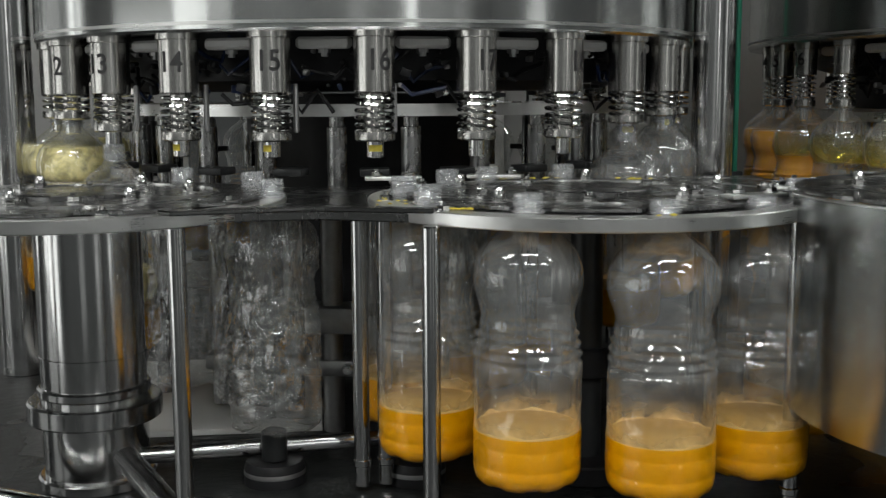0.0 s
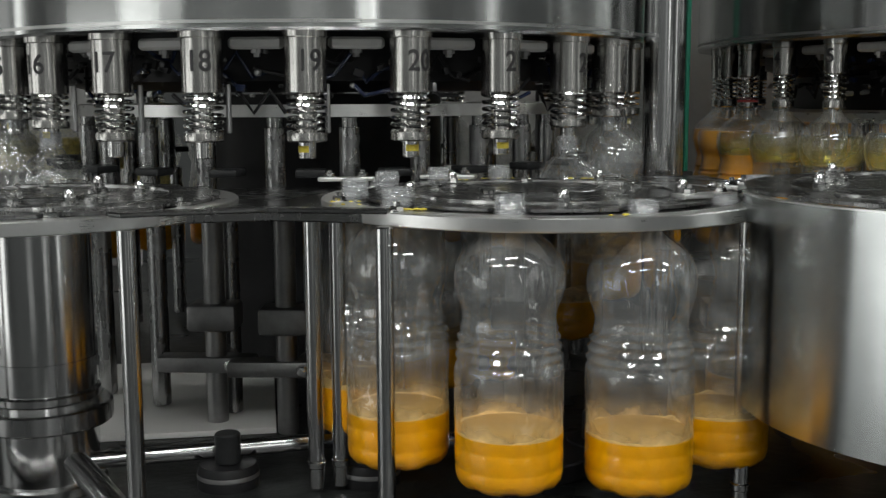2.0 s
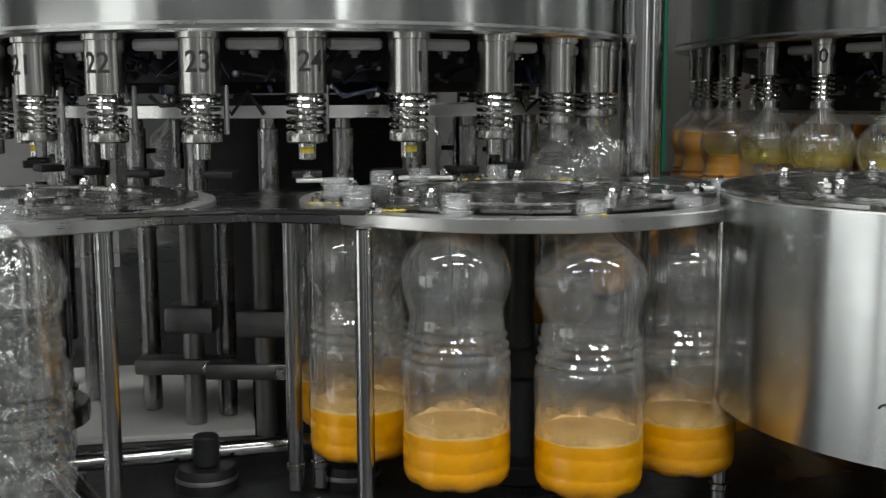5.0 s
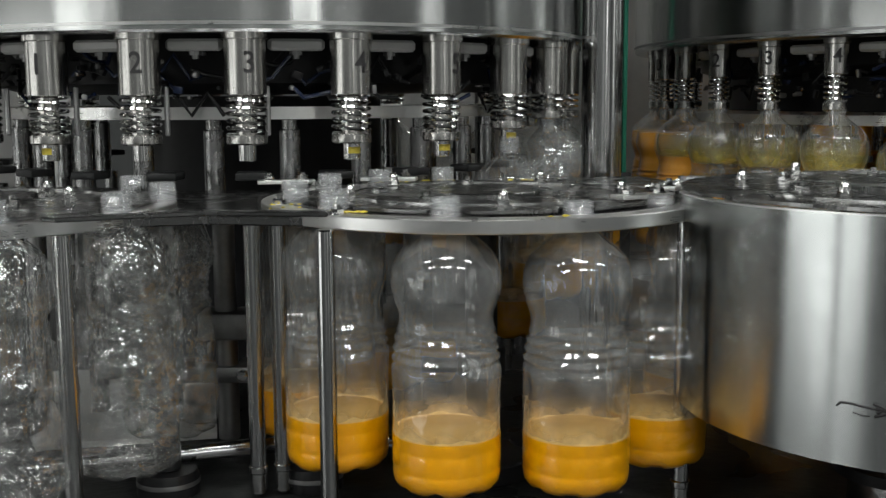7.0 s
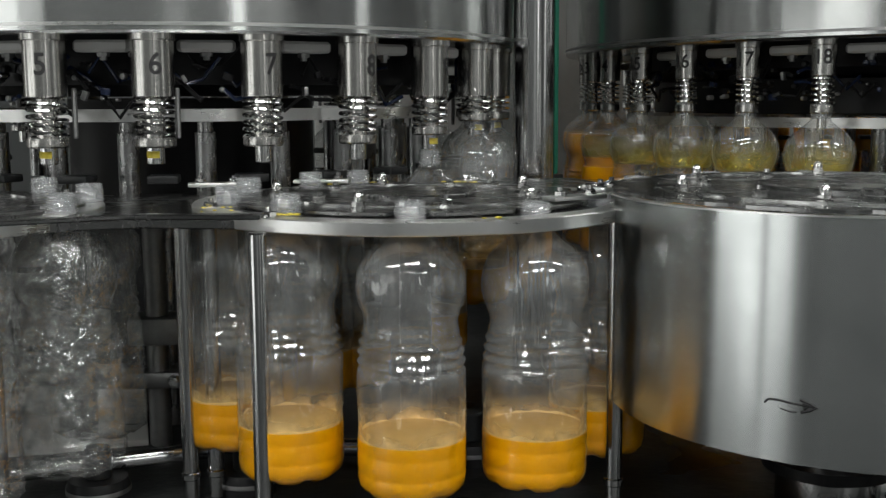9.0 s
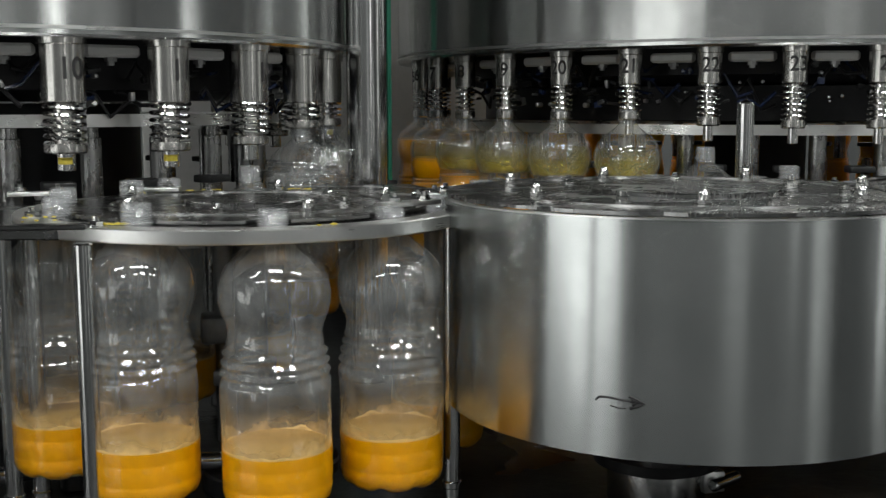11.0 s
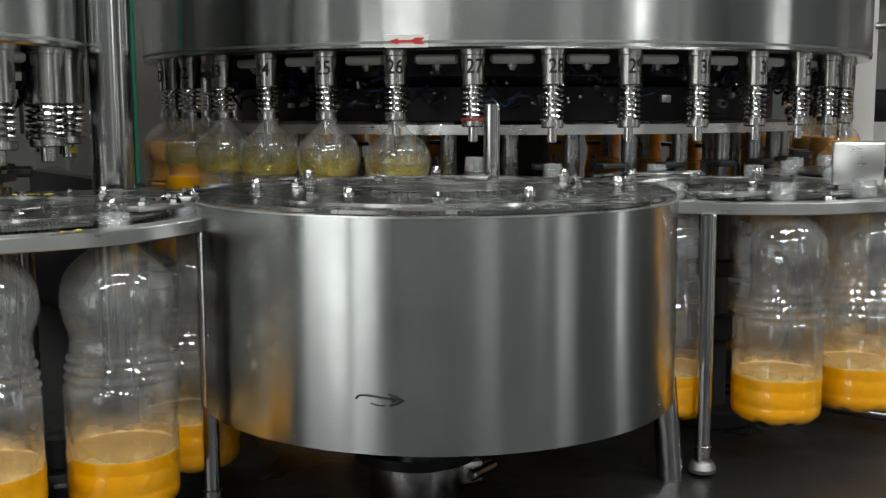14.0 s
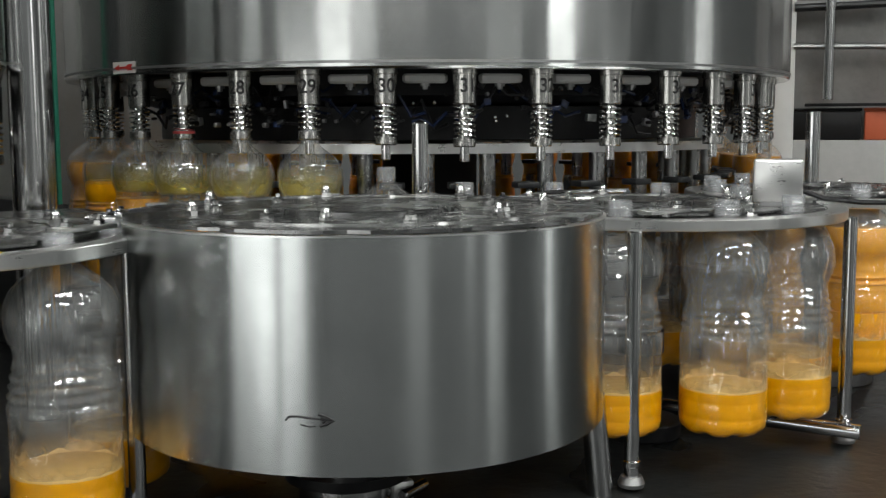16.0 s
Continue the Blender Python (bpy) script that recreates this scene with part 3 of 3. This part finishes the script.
def foot_pad(x, y, r, h):
    e = empty("foot_pad", pose(x, y, DECK_Z), "black round machine foot with a bright rim", "machine foot", "machine feet")
    part("pad", lathe([(0, 0), (r, 0), (r, h * .7), (r * .9, h), (0, h)], 40), BLACK, e)
    part("pad_rim", lathe([(r * .98, h * .72), (r * 1.01, h * .6), (r * 1.01, h * .45), (r * .98, h * .4)], 40), DULL, e)
    part("stem", rod(r * .42, h, h + .03, 24), DARK, e)


for fx, fy in ((-.262, 1.03), (-.125, 1.045), (.10, 1.12), (.46, 1.3)):
    foot_pad(fx, fy, .030, .022)


def actuator(x, y):
    e = empty("lift_actuator", pose(x, y, DECK_Z), "dark lifting actuator with a black block", "actuator", "actuators")
    part("shaft", rod(.012, 0, .256, 20), DULL, e)
    part("block", box(.055, .045, .03, .004, pose(0, 0, .13)), DULL, e)
    part("arm", box(.11, .03, .018, .003, pose(-.01, 0, .075)), DULL, e)
    part("arm_bolt", hex_bolt(), CHROME, e, at=pose(.02, -.016, .075, 90))


for ax, ay in ((-.235, 1.20), (-.16, 1.22), (-.32, 1.22), (.02, 1.24), (.26, 1.25), (.34, 1.28), (.78, 1.28), (.90, 1.25)):
    actuator(ax, ay)


def clamp_plate(x, y, turn, z=PLATE_Z):
    e = empty("guide_clamp", pose(x, y, z, 0, 0, turn), "small steel guide clamp bolted on the plate", "clamp", "guide clamps")
    part("strap", box(.062, .020, .004, .001, pose(0, 0, .007)), RIM, e)
    part("spacer", rod(.005, 0, .006, 14), DULL, e)
    part("clamp_bolt", hex_bolt(.0055, .004), CHROME, e, at=pose(-.018, 0, .009))
    part("clamp_bolt", hex_bolt(.0055, .004), CHROME, e, at=pose(.018, 0, .009))


for gx, gy, ga in ((.185, 1.00, 30), (-.165, 1.20, 10), (-.055, 1.235, -8), (.66, 1.0, -30), (.74, .885, 10), (1.0, .95, 20), (.235, 1.10, 60)):
    clamp_plate(gx, gy, ga)


def guide_rail(points, label):
    o = part("guide_rail", tube([(x, y, PLATE_Z + .009) for x, y in points], .0028, 8), CHROME)
    return tagged(o, label, "rail", "guide rails")


guide_rail(ring_points(STAR_3, .262, 150, 30, 24), "thin chrome neck rail behind the shrouded drum")
guide_rail(ring_points(STAR_4, .145, 60, 150, 12), "thin chrome neck rail over the fourth star wheel")


bridge = part("bridge_bar", slab([(-.315, .872), (-.300, .862), (-.20, .905), (-.09, .893), (-.088, .908), (-.20, .921)], PLATE_Z + .0004, PLATE_Z + .0046), PLATE, smooth=False)
tagged(bridge, "flat dark steel bar bridging two guide plates", "steel bar")


def pulp(c, z, spots, seed):
    rnd = random.Random(seed)
    bm = bmesh.new()
    for a, r, n in spots:
        px0, py0, _ = polar((0, 0), r, a)
        for k in range(n):
            x, y, q = px0 + rnd.gauss(0, .010), py0 + rnd.gauss(0, .004), rnd.uniform(.001, .0028)
            bmesh.ops.create_icosphere(bm, subdivisions=1, radius=q, matrix=Matrix.Translation((x, y, q * .3)) @ Matrix.Diagonal((1.4, 1, .5, 1)))
    o = part("spilled_pulp", bm, PULP, at=pose(c[0], c[1], z))
    tagged(o, "yellow fruit pulp spilled on the plates", "pulp", kind="stuff")


pulp(STAR_2, PLATE_Z + .001, [(232, .196, 14), (205, .2, 5), (215, .205, 3), (285, .206, 2), (100, .195, 18), (120, .2, 12), (75, .2, 14)], 4)
pulp(STAR_4, PLATE_Z + .001, [(95, .2, 14), (130, .2, 10)], 5)


def junction_box():
    e = empty("sensor_box", pose(.936, .924, PLATE_Z, 0, 0, -44), "brushed steel sensor box with a black cable on the plate", "sensor box")
    part("case", box(.054, .03, .048, .003, pose(0, 0, .032)), RIM, e)
    part("foot", box(.04, .026, .010, .002, pose(0, 0, .005)), DULL, e)
    part("cable", tube([(.028, 0, .02), (.05, -.004, .012), (.09, .0, .008), (.17, .03, .006), (.25, .06, .004)], .0028, 8), BLACK, e)


junction_box()


def inner_clutter(f, seed, rows):
    """Hoses, cam followers and small fittings in the dark inside a filler."""
    rnd = random.Random(seed)
    e = empty("filler_interior", pose(f["c"][0], f["c"][1], 0), "dark hoses, followers and fittings inside the filler", "machine parts")
    for k in range(rows):
        a = rnd.uniform(190, 350)
        r = f["r"] - rnd.uniform(.030, .066)
        x, y, _ = polar((0, 0), r, a)
        z = E + rnd.uniform(.0, .058)
        kind = rnd.random()
        if kind < .45:
            part("follower", rod(rnd.uniform(.0015, .0042), -.006, .006, 14), rnd.choice((CHROME, DULL, BLACK, BLACK, DARK)), e, at=pose(x, y, z, 90, 0, a + 90))
        elif kind < .8:
            part("fitting", box(rnd.uniform(.004, .016), .008, rnd.uniform(.003, .012), .001), rnd.choice((DARK, DULL, BLACK, BLUE_HOSE)), e, at=pose(x, y, z, 0, rnd.uniform(-30, 30), a + 90))
        else:
            q = [(0, 0, 0), (.012, .004, rnd.uniform(-.02, .02)), (.03, .008, rnd.uniform(-.03, .01)), (.05, 0, rnd.uniform(-.02, .02))]
            part("hose", tube(q, .0025, 8), rnd.choice((BLACK, BLACK, BLUE_HOSE)), e, at=pose(x, y, z, 0, 0, a + 90))


inner_clutter(FILLER_A, 3, 170)
inner_clutter(FILLER_B, 8, 260)


def background():
    e = empty("glass_guard", pose(.300, 1.80, E - .12, 0, 0, 12), "upright safety glass pane with a green edge on a dark sill", "glass guard")
    part("pane", box(.006, .50, 1.2, .001, pose(0, .26, .60)), PANE, e)
    part("edge_strip", box(.007, .007, 1.2, .001, pose(0, 0, .60)), GREEN, e)
    part("sill", box(.03, .52, E - .12 - DECK_Z, .003, pose(0, .26, -(E - .12 - DECK_Z) / 2)), DARK, e)
    for x, y, sx, turn, lab in ((-1.25, 2.3, .9, 20, "grey sheet metal guard panel"), (.42, 3.0, 1.1, 0, "grey sheet metal guard panel")):
        e = empty("guard_panel", pose(x, y, DECK_Z, 0, 0, turn), lab, "guard panel", "guard panels")
        part("sheet", box(sx, .02, 2.4, .003, pose(0, 0, 1.2)), PALE, e)
        part("stile", box(.04, .05, 2.4, .004, pose(-sx / 2, 0, 1.2)), WHITE, e)
        part("stile", box(.04, .05, 2.4, .004, pose(sx / 2, 0, 1.2)), WHITE, e)
    e = empty("window_wall", pose(2.14, 2.10, DECK_Z, 0, 0, -46), "white framed guard with hazy panes and a low white panel", "guard panel")
    top = E - .04 - DECK_Z
    part("low_panel", box(1.3, .04, top, .004, pose(.62, 0, top / 2)), PALE, e)
    part("frame_post", box(.05, .06, 1.9, .004, pose(0, 0, .95)), WHITE, e)
    part("frame_post", box(.04, .05, 1.4, .004, pose(.86, 0, .70 + top)), DULL, e)
    part("pane", box(1.25, .008, 1.4, .002, pose(.64, .03, .70 + top)), HAZY, e)
    part("pole", rod(.013, 0, 1.25, 20), TUBE, e, at=pose(.105, -.06, top + .10))
    part("pipe", tube([(.02, -.03, top + .235), (.5, -.03, top + .225), (.9, -.03, top + .24)], .008, 10), DULL, e)
    part("pipe", tube([(.02, -.03, top + .33), (.28, -.03, top + .335), (.32, -.03, top + .30), (.9, -.03, top + .30)], .010, 10), DARK, e)
    part("wall_box", box(.16, .03, .20, .004, pose(.36, -.03, top + .30)), PALE, e)
    part("dark_ledge", box(.5, .02, .008, .002, pose(.30, -.034, top + .088)), BLACK, e)
    for hz in (.42, .47, .52):
        part("hinge", rod(.009, -.018, .018, 14), BLACK, e, at=pose(-.01, -.036, top + hz))
    part("rail", box(1.25, .03, .014, .003, pose(.64, -.015, top + .34)), DULL, e)
    for x, sx, sz, mat, name, lab in ((.105, .165, .072, BLACK, "control_box", "black control box on the guard ledge"), (.25, .11, .072, ORANGE_BOX, "orange_crate", "small orange plastic crate on the guard ledge")):
        m = pose(2.14, 2.10, DECK_Z, 0, 0, -46) @ pose(x, -.005, top)
        o = empty(name, m, lab, "box")
        part("case", box(sx, .028, sz, .004, pose(0, 0, sz / 2)), mat, o)
        part("lid", box(sx * 1.02, .03, .008, .002, pose(0, 0, sz + .004)), mat, o)
    # white sheet added in place of brightly lit floor behind the first star wheel
    w = part("bright_floor_patch", box(.30, .34, .007, .001, pose(-.43, 1.33, DECK_Z + .0038, 0, 0, 12)), WHITE)
    tagged(w, "white sheet added on the deck for a patch of lit floor", "sheet")


background()


# ---- bottles ----
PROFILE = [(.0, .006), (.018, .005), (.028, .001), (.0355, .0), (.0412, .0022), (.0446, .0065), (.0457, .012), (.0460, .0165), (.0456, .0182), (.0456, .0196), (.0460, .0214), (.0461, .034), (.0458, .0356), (.0458, .0370), (.0461, .0388),
           (.046, .050), (.046, .060), (.0460, .064), (.0458, .069), (.0457, .076), (.0457, .083), (.0458, .090), (.0460, .096), (.046, .102), (.0455, .1045), (.0430, .1072), (.0430, .1082), (.0452, .1112), (.0452, .1122), (.0420, .1152), (.0420, .1162), (.0442, .1192), (.0442, .1202),
           (.0408, .1232), (.0408, .1242), (.0430, .1272), (.0430, .1282), (.0396, .1312), (.0396, .1322), (.0408, .1345), (.0394, .139), (.0388, .145), (.0404, .152), (.0436, .160), (.0458, .169), (.0462, .177), (.0450, .187), (.0408, .197),
           (.0330, .206), (.0225, .214), (.0152, .220), (.0124, .2255)]
NECK_PROFILE = [(.0124, .2240), (.0124, .2275), (.0140, .2280), (.0140, .2296), (.0125, .2303), (.0125, .2330), (.0133, .2338), (.0125, .2350), (.0133, .2365), (.0125, .2378),
                (.0133, .2390), (.0124, .2402), (.0124, .2440), (.0110, .2440), (.0110, .2265)]


def juice_profile(level, inset=.0012):
    out = [(max(0, r - inset), z + inset) for r, z in PROFILE if z < level]
    return out + [(max(.001, out[-1][0]), level)]


def wavy_top(bm, level, amp):
    for v in bm.verts:
        if v.co.z > level - 1e-5:
            v.co.z += amp * noise.noise(v.co * 70)
    return bm


def lobed(bm, deep):
    """Shallow upright panels on the body and five feet at the base."""
    for v in bm.verts:
        r, a = math.hypot(v.co.x, v.co.y), math.atan2(v.co.y, v.co.x)
        if r > .01:
            k = 1.0
            if .055 < v.co.z < .106:
                k -= deep * max(0, math.cos(a * 6)) ** 2
            if .062 < v.co.z < .098:
                k -= deep * 2.4 * max(0, math.cos(a * 12)) * max(0, math.cos((v.co.z - .080) / .018 * 1.5))
            if .150 < v.co.z < .20:
                k -= deep * .5 * max(0, math.cos(a * 5))
            v.co.x, v.co.y = v.co.x * k, v.co.y * k
        if v.co.z < .006 and r > .02:
            v.co.z += .0030 * max(0, math.cos(a * 8))
    return bm


LEVEL = .0475
def dented(bm, amount):
    """Small uneven dents, as in thin blown plastic."""
    for v in bm.verts:
        if .05 < v.co.z < .2:
            v.co += Vector((v.co.x, v.co.y, 0)).normalized() * amount * noise.noise(v.co * 55)
    return bm


SHELL = mesh_of(dented(lobed(lathe(PROFILE, 72), .020), .0011), "shell", PET, True, 175)
def base_radius(z):
    for (r0, z0), (r1, z1) in zip(PROFILE[2:], PROFILE[3:]):
        if z0 <= z <= z1:
            return r0 + (r1 - r0) * (z - z0) / max(1e-6, z1 - z0)
    return .014


ribbed = PROFILE[:4] + [(base_radius(z) - (.0012 if k % 2 else 0) * (1 if z < .2 else 0), z) for k, z in enumerate([.006 + .0036 * i for i in range(60)])] + PROFILE[-1:]
crumple = lobed(lathe(ribbed, 72), .05)
for v_ in crumple.verts:
    d_ = .0032 * noise.noise(v_.co * 85) + .0005 * noise.noise(v_.co * 240)
    v_.co += Vector((v_.co.x, v_.co.y, 0)).normalized() * d_
SHELL_EMPTY = mesh_of(crumple, "shell", PET_EMPTY, True, 175)
FINISH = mesh_of(lathe(NECK_PROFILE, 36), "neck", NECK)
LIQUID = mesh_of(lobed(lathe(juice_profile(LEVEL, .0005) + [(.030, LEVEL), (.015, LEVEL), (0, LEVEL)], 72), .020), "juice", JUICE, True, 60)
FROTH = mesh_of(wavy_top(lathe([(.0454, LEVEL + .0004), (.040, LEVEL + .0014), (.02, LEVEL + .0010), (0, LEVEL + .0012)], 64), LEVEL + .0009, .0008), "foam", FOAM)
FROTH_RING = mesh_of(wavy_top(lathe([(.0453, LEVEL - .0008), (.0454, LEVEL + .0008), (.0452, LEVEL + .0018), (.0436, LEVEL + .0012), (.0430, LEVEL + .0002)], 72), LEVEL + .001, .0042), "foam_ring", FOAM_PALE)
RESIDUE = mesh_of(wavy_top(lathe([(.0449, LEVEL + .0005), (.0447, LEVEL + .012), (.0444, LEVEL + .022)], 64), LEVEL + .018, .008), "foam_film", FILM)


def column_mesh(z0, z1, mat, inset=.0016, cap=True):
    """A plug of juice that fits the bottle between two heights, standing on z = 0."""
    rows = [(base_radius(z0 + (z1 - z0) * k / 10) - inset, (z1 - z0) * k / 10) for k in range(11)]
    rows = [(0, 0), (min(.036, rows[0][0]), 0), (min(.0425, rows[1][0]), .004)] + rows[2:]
    return mesh_of(lathe(rows + ([(0, z1 - z0)] if cap else []), 48), "juice_column", mat, True, 60)


# juice that rises in the second filler, as nested plugs: travel, start and end on the way
RISES = [(column_mesh(.040, .082, JUICE), .038, 21.2, 23.0), (column_mesh(.078, .118, JUICE, .0018), .076, 22.2, 23.8),
         (column_mesh(.115, .156, JUICE, .0020), .113, 23.2, 25.0), (column_mesh(.152, .190, JUICE, .0022), .150, 24.4, 26.0), (column_mesh(.150, .190, MIST, .0026, False), .148, 19.9, 21.0)]
# froth washed into the bottles as they enter the first filler
FROTH_WASH = column_mesh(.158, .199, WASH, .003)

MOVING = []


def bottle(j, filled, growing, frothy):
    e = new("bottle")
    if filled:
        tagged(e, "clear ribbed plastic bottle with orange juice and foam at the bottom", "bottle", "bottles in the line")
    else:
        tagged(e, "empty clear ribbed plastic bottle hung by its neck", "bottle", "bottles in the line")
    s = shared("shell", SHELL if filled else SHELL_EMPTY, e, Matrix())
    shared("neck", FINISH, e, Matrix())
    if filled:
        shared("juice", LIQUID, e, Matrix())
        shared("foam", FROTH, e, Matrix())
        shared("foam_ring", FROTH_RING, e, Matrix())
        shared("foam_film", RESIDUE, e, Matrix())
    cols = []
    if growing:
        for rise in RISES:
            cols.append((shared("juice_column", rise[0], e, pose(0, 0, .002)), rise))
    if frothy:
        cols.append((shared("froth", FROTH_WASH, e, pose(0, 0, .002), "pale yellow froth"), None))
    MOVING.append((j, e, cols))


# the way of a bottle: u counts pitches, 0 at the hand-over from the first filler to the second star wheel
LEGS = [(-99, -21.2, STAR_1, STAR_R, lambda u: 77.5 + 36 * (u + 21)),
        (-21.2, .2, FILLER_A["c"], FILLER_A["r"], lambda u: -65.6 - 15 * u),
        (.2, 6.46, STAR_2, STAR_R, lambda u: 108.2 + 36 * u),
        (6.46, 11.84, STAR_3, STAR_3_R, lambda u: 174.3 - 27.692 * (u - 6)),
        (11.84, 18.5, STAR_4, STAR_R, lambda u: 203.4 + 36 * (u - 12)),
        (18.5, 51.2, FILLER_B["c"], FILLER_B["r"], lambda u: 262.3 - 10 * (u - 18)),
        (51.2, 99, STAR_5, STAR_R, lambda u: 110.4 + 36 * (u - 51.2))]


def smooth_step(x):
    x = min(1, max(0, x))
    return x * x * (3 - 2 * x)


def place(u):
    """Plan position and heading of a bottle at u."""
    if u < -25.8:
        return Vector((STAR_1[0] - .113 * (-25.8 - u), STAR_1[1] - STAR_R))
    if u > 55.63:
        return Vector((STAR_5[0] + .113 * (u - 55.63), STAR_5[1] - STAR_R))
    pos = None
    for a, b, c, r, f in LEGS:
        if a - .45 < u <= b + .45:
            p = Vector(polar(c, r, f(u))[:2])
            w = smooth_step((u - a + .45) / .9) if pos is not None else 1
            pos = p if pos is None else pos.lerp(p, w)
    return pos


def raised(u):
    if -21 < u < 0:
        return .062 * smooth_step((u + 20.6) / 1.4) * (1 - smooth_step((u + 2.6) / 1.6))
    if 18 < u < 52:
        return .074 * smooth_step((u - 20.0) / 1.6) * (1 - smooth_step((u - 47.4) / 2))
    if .2 < u < 7.2:
        return -.009 * smooth_step((u - 3.3) / 2.6) * (1 - smooth_step((u - 6.4) / .8))
    return 0.0


BOTTLES = [j for j in range(-52, 52) if not -33 < j < -23]
for j_ in BOTTLES:
    if j_ + 16 / T < -27 or j_ > 56:
        continue
    bottle(j_, j_ > -21, j_ + 16 / T > 19, -21 < j_ < -14)


# ---- movement ----
def motions():
    steps = 64
    times = [16.0 * i / steps for i in range(steps + 1)]
    for ob, n in ((carousel_a, 24), (carousel_b, 36)):
        x, y = ob.matrix_basis.translation[:2]
        walk(ob, [(t, pose(x, y, 0, 0, 0, -360 / n * t / T)) for t in times])
    for ob, c, z, n, d in ((star_1, STAR_1, PLATE_Z, 10, 1), (star_2, STAR_2, PLATE_Z, 10, 1), (star_3, STAR_3, E - .0813, 13, -1),
                           (star_4, STAR_4, PLATE_Z, 10, 1), (star_5, STAR_5, PLATE_Z, 10, 1)):
        walk(ob, [(t, pose(c[0], c[1], z, 0, 0, d * 360 / n * t / T)) for t in times])
    here = {j for j, ob, cols in MOVING}
    for n, a, pieces in SLIDING:
        rows = []
        for t in times:
            if n == 24:
                u = (-65.6 - a) / 15 % 24 - 24 + t / T
                u = (u + 22) % 24 - 22
            else:
                u = 18 + ((262.3 - a) / 10 + t / T) % 36
            rows.append((t, pose(0, 0, (.34 if n == 24 else .14) * raised(u) if round(u - t / T) in here else 0)))
        for ob in pieces:
            walk(ob, rows)
    fine = [16.0 * i / 102 for i in range(103)]
    for j, ob, cols in MOVING:
        rows = []
        for t in fine:
            u = j + t / T
            p = place(u)
            rows.append((t, pose(p.x, p.y, BOTTLE_LOW + raised(u), 0, 0, (j * 47) % 360)))
        walk(ob, rows)
        for col, rise in cols:
            if rise is None:
                walk(col, [(t, pose(0, 0, .002 + .156 * smooth_step(j + t / T + 20.4) * (1 - smooth_step((j + t / T + 15.5) / 4)))) for t in times])
                continue
            me, travel, u0, u1 = rise
            walk(col, [(t, pose(0, 0, .002 + travel * smooth_step((j + t / T - u0) / (u1 - u0)))) for t in times])


motions()
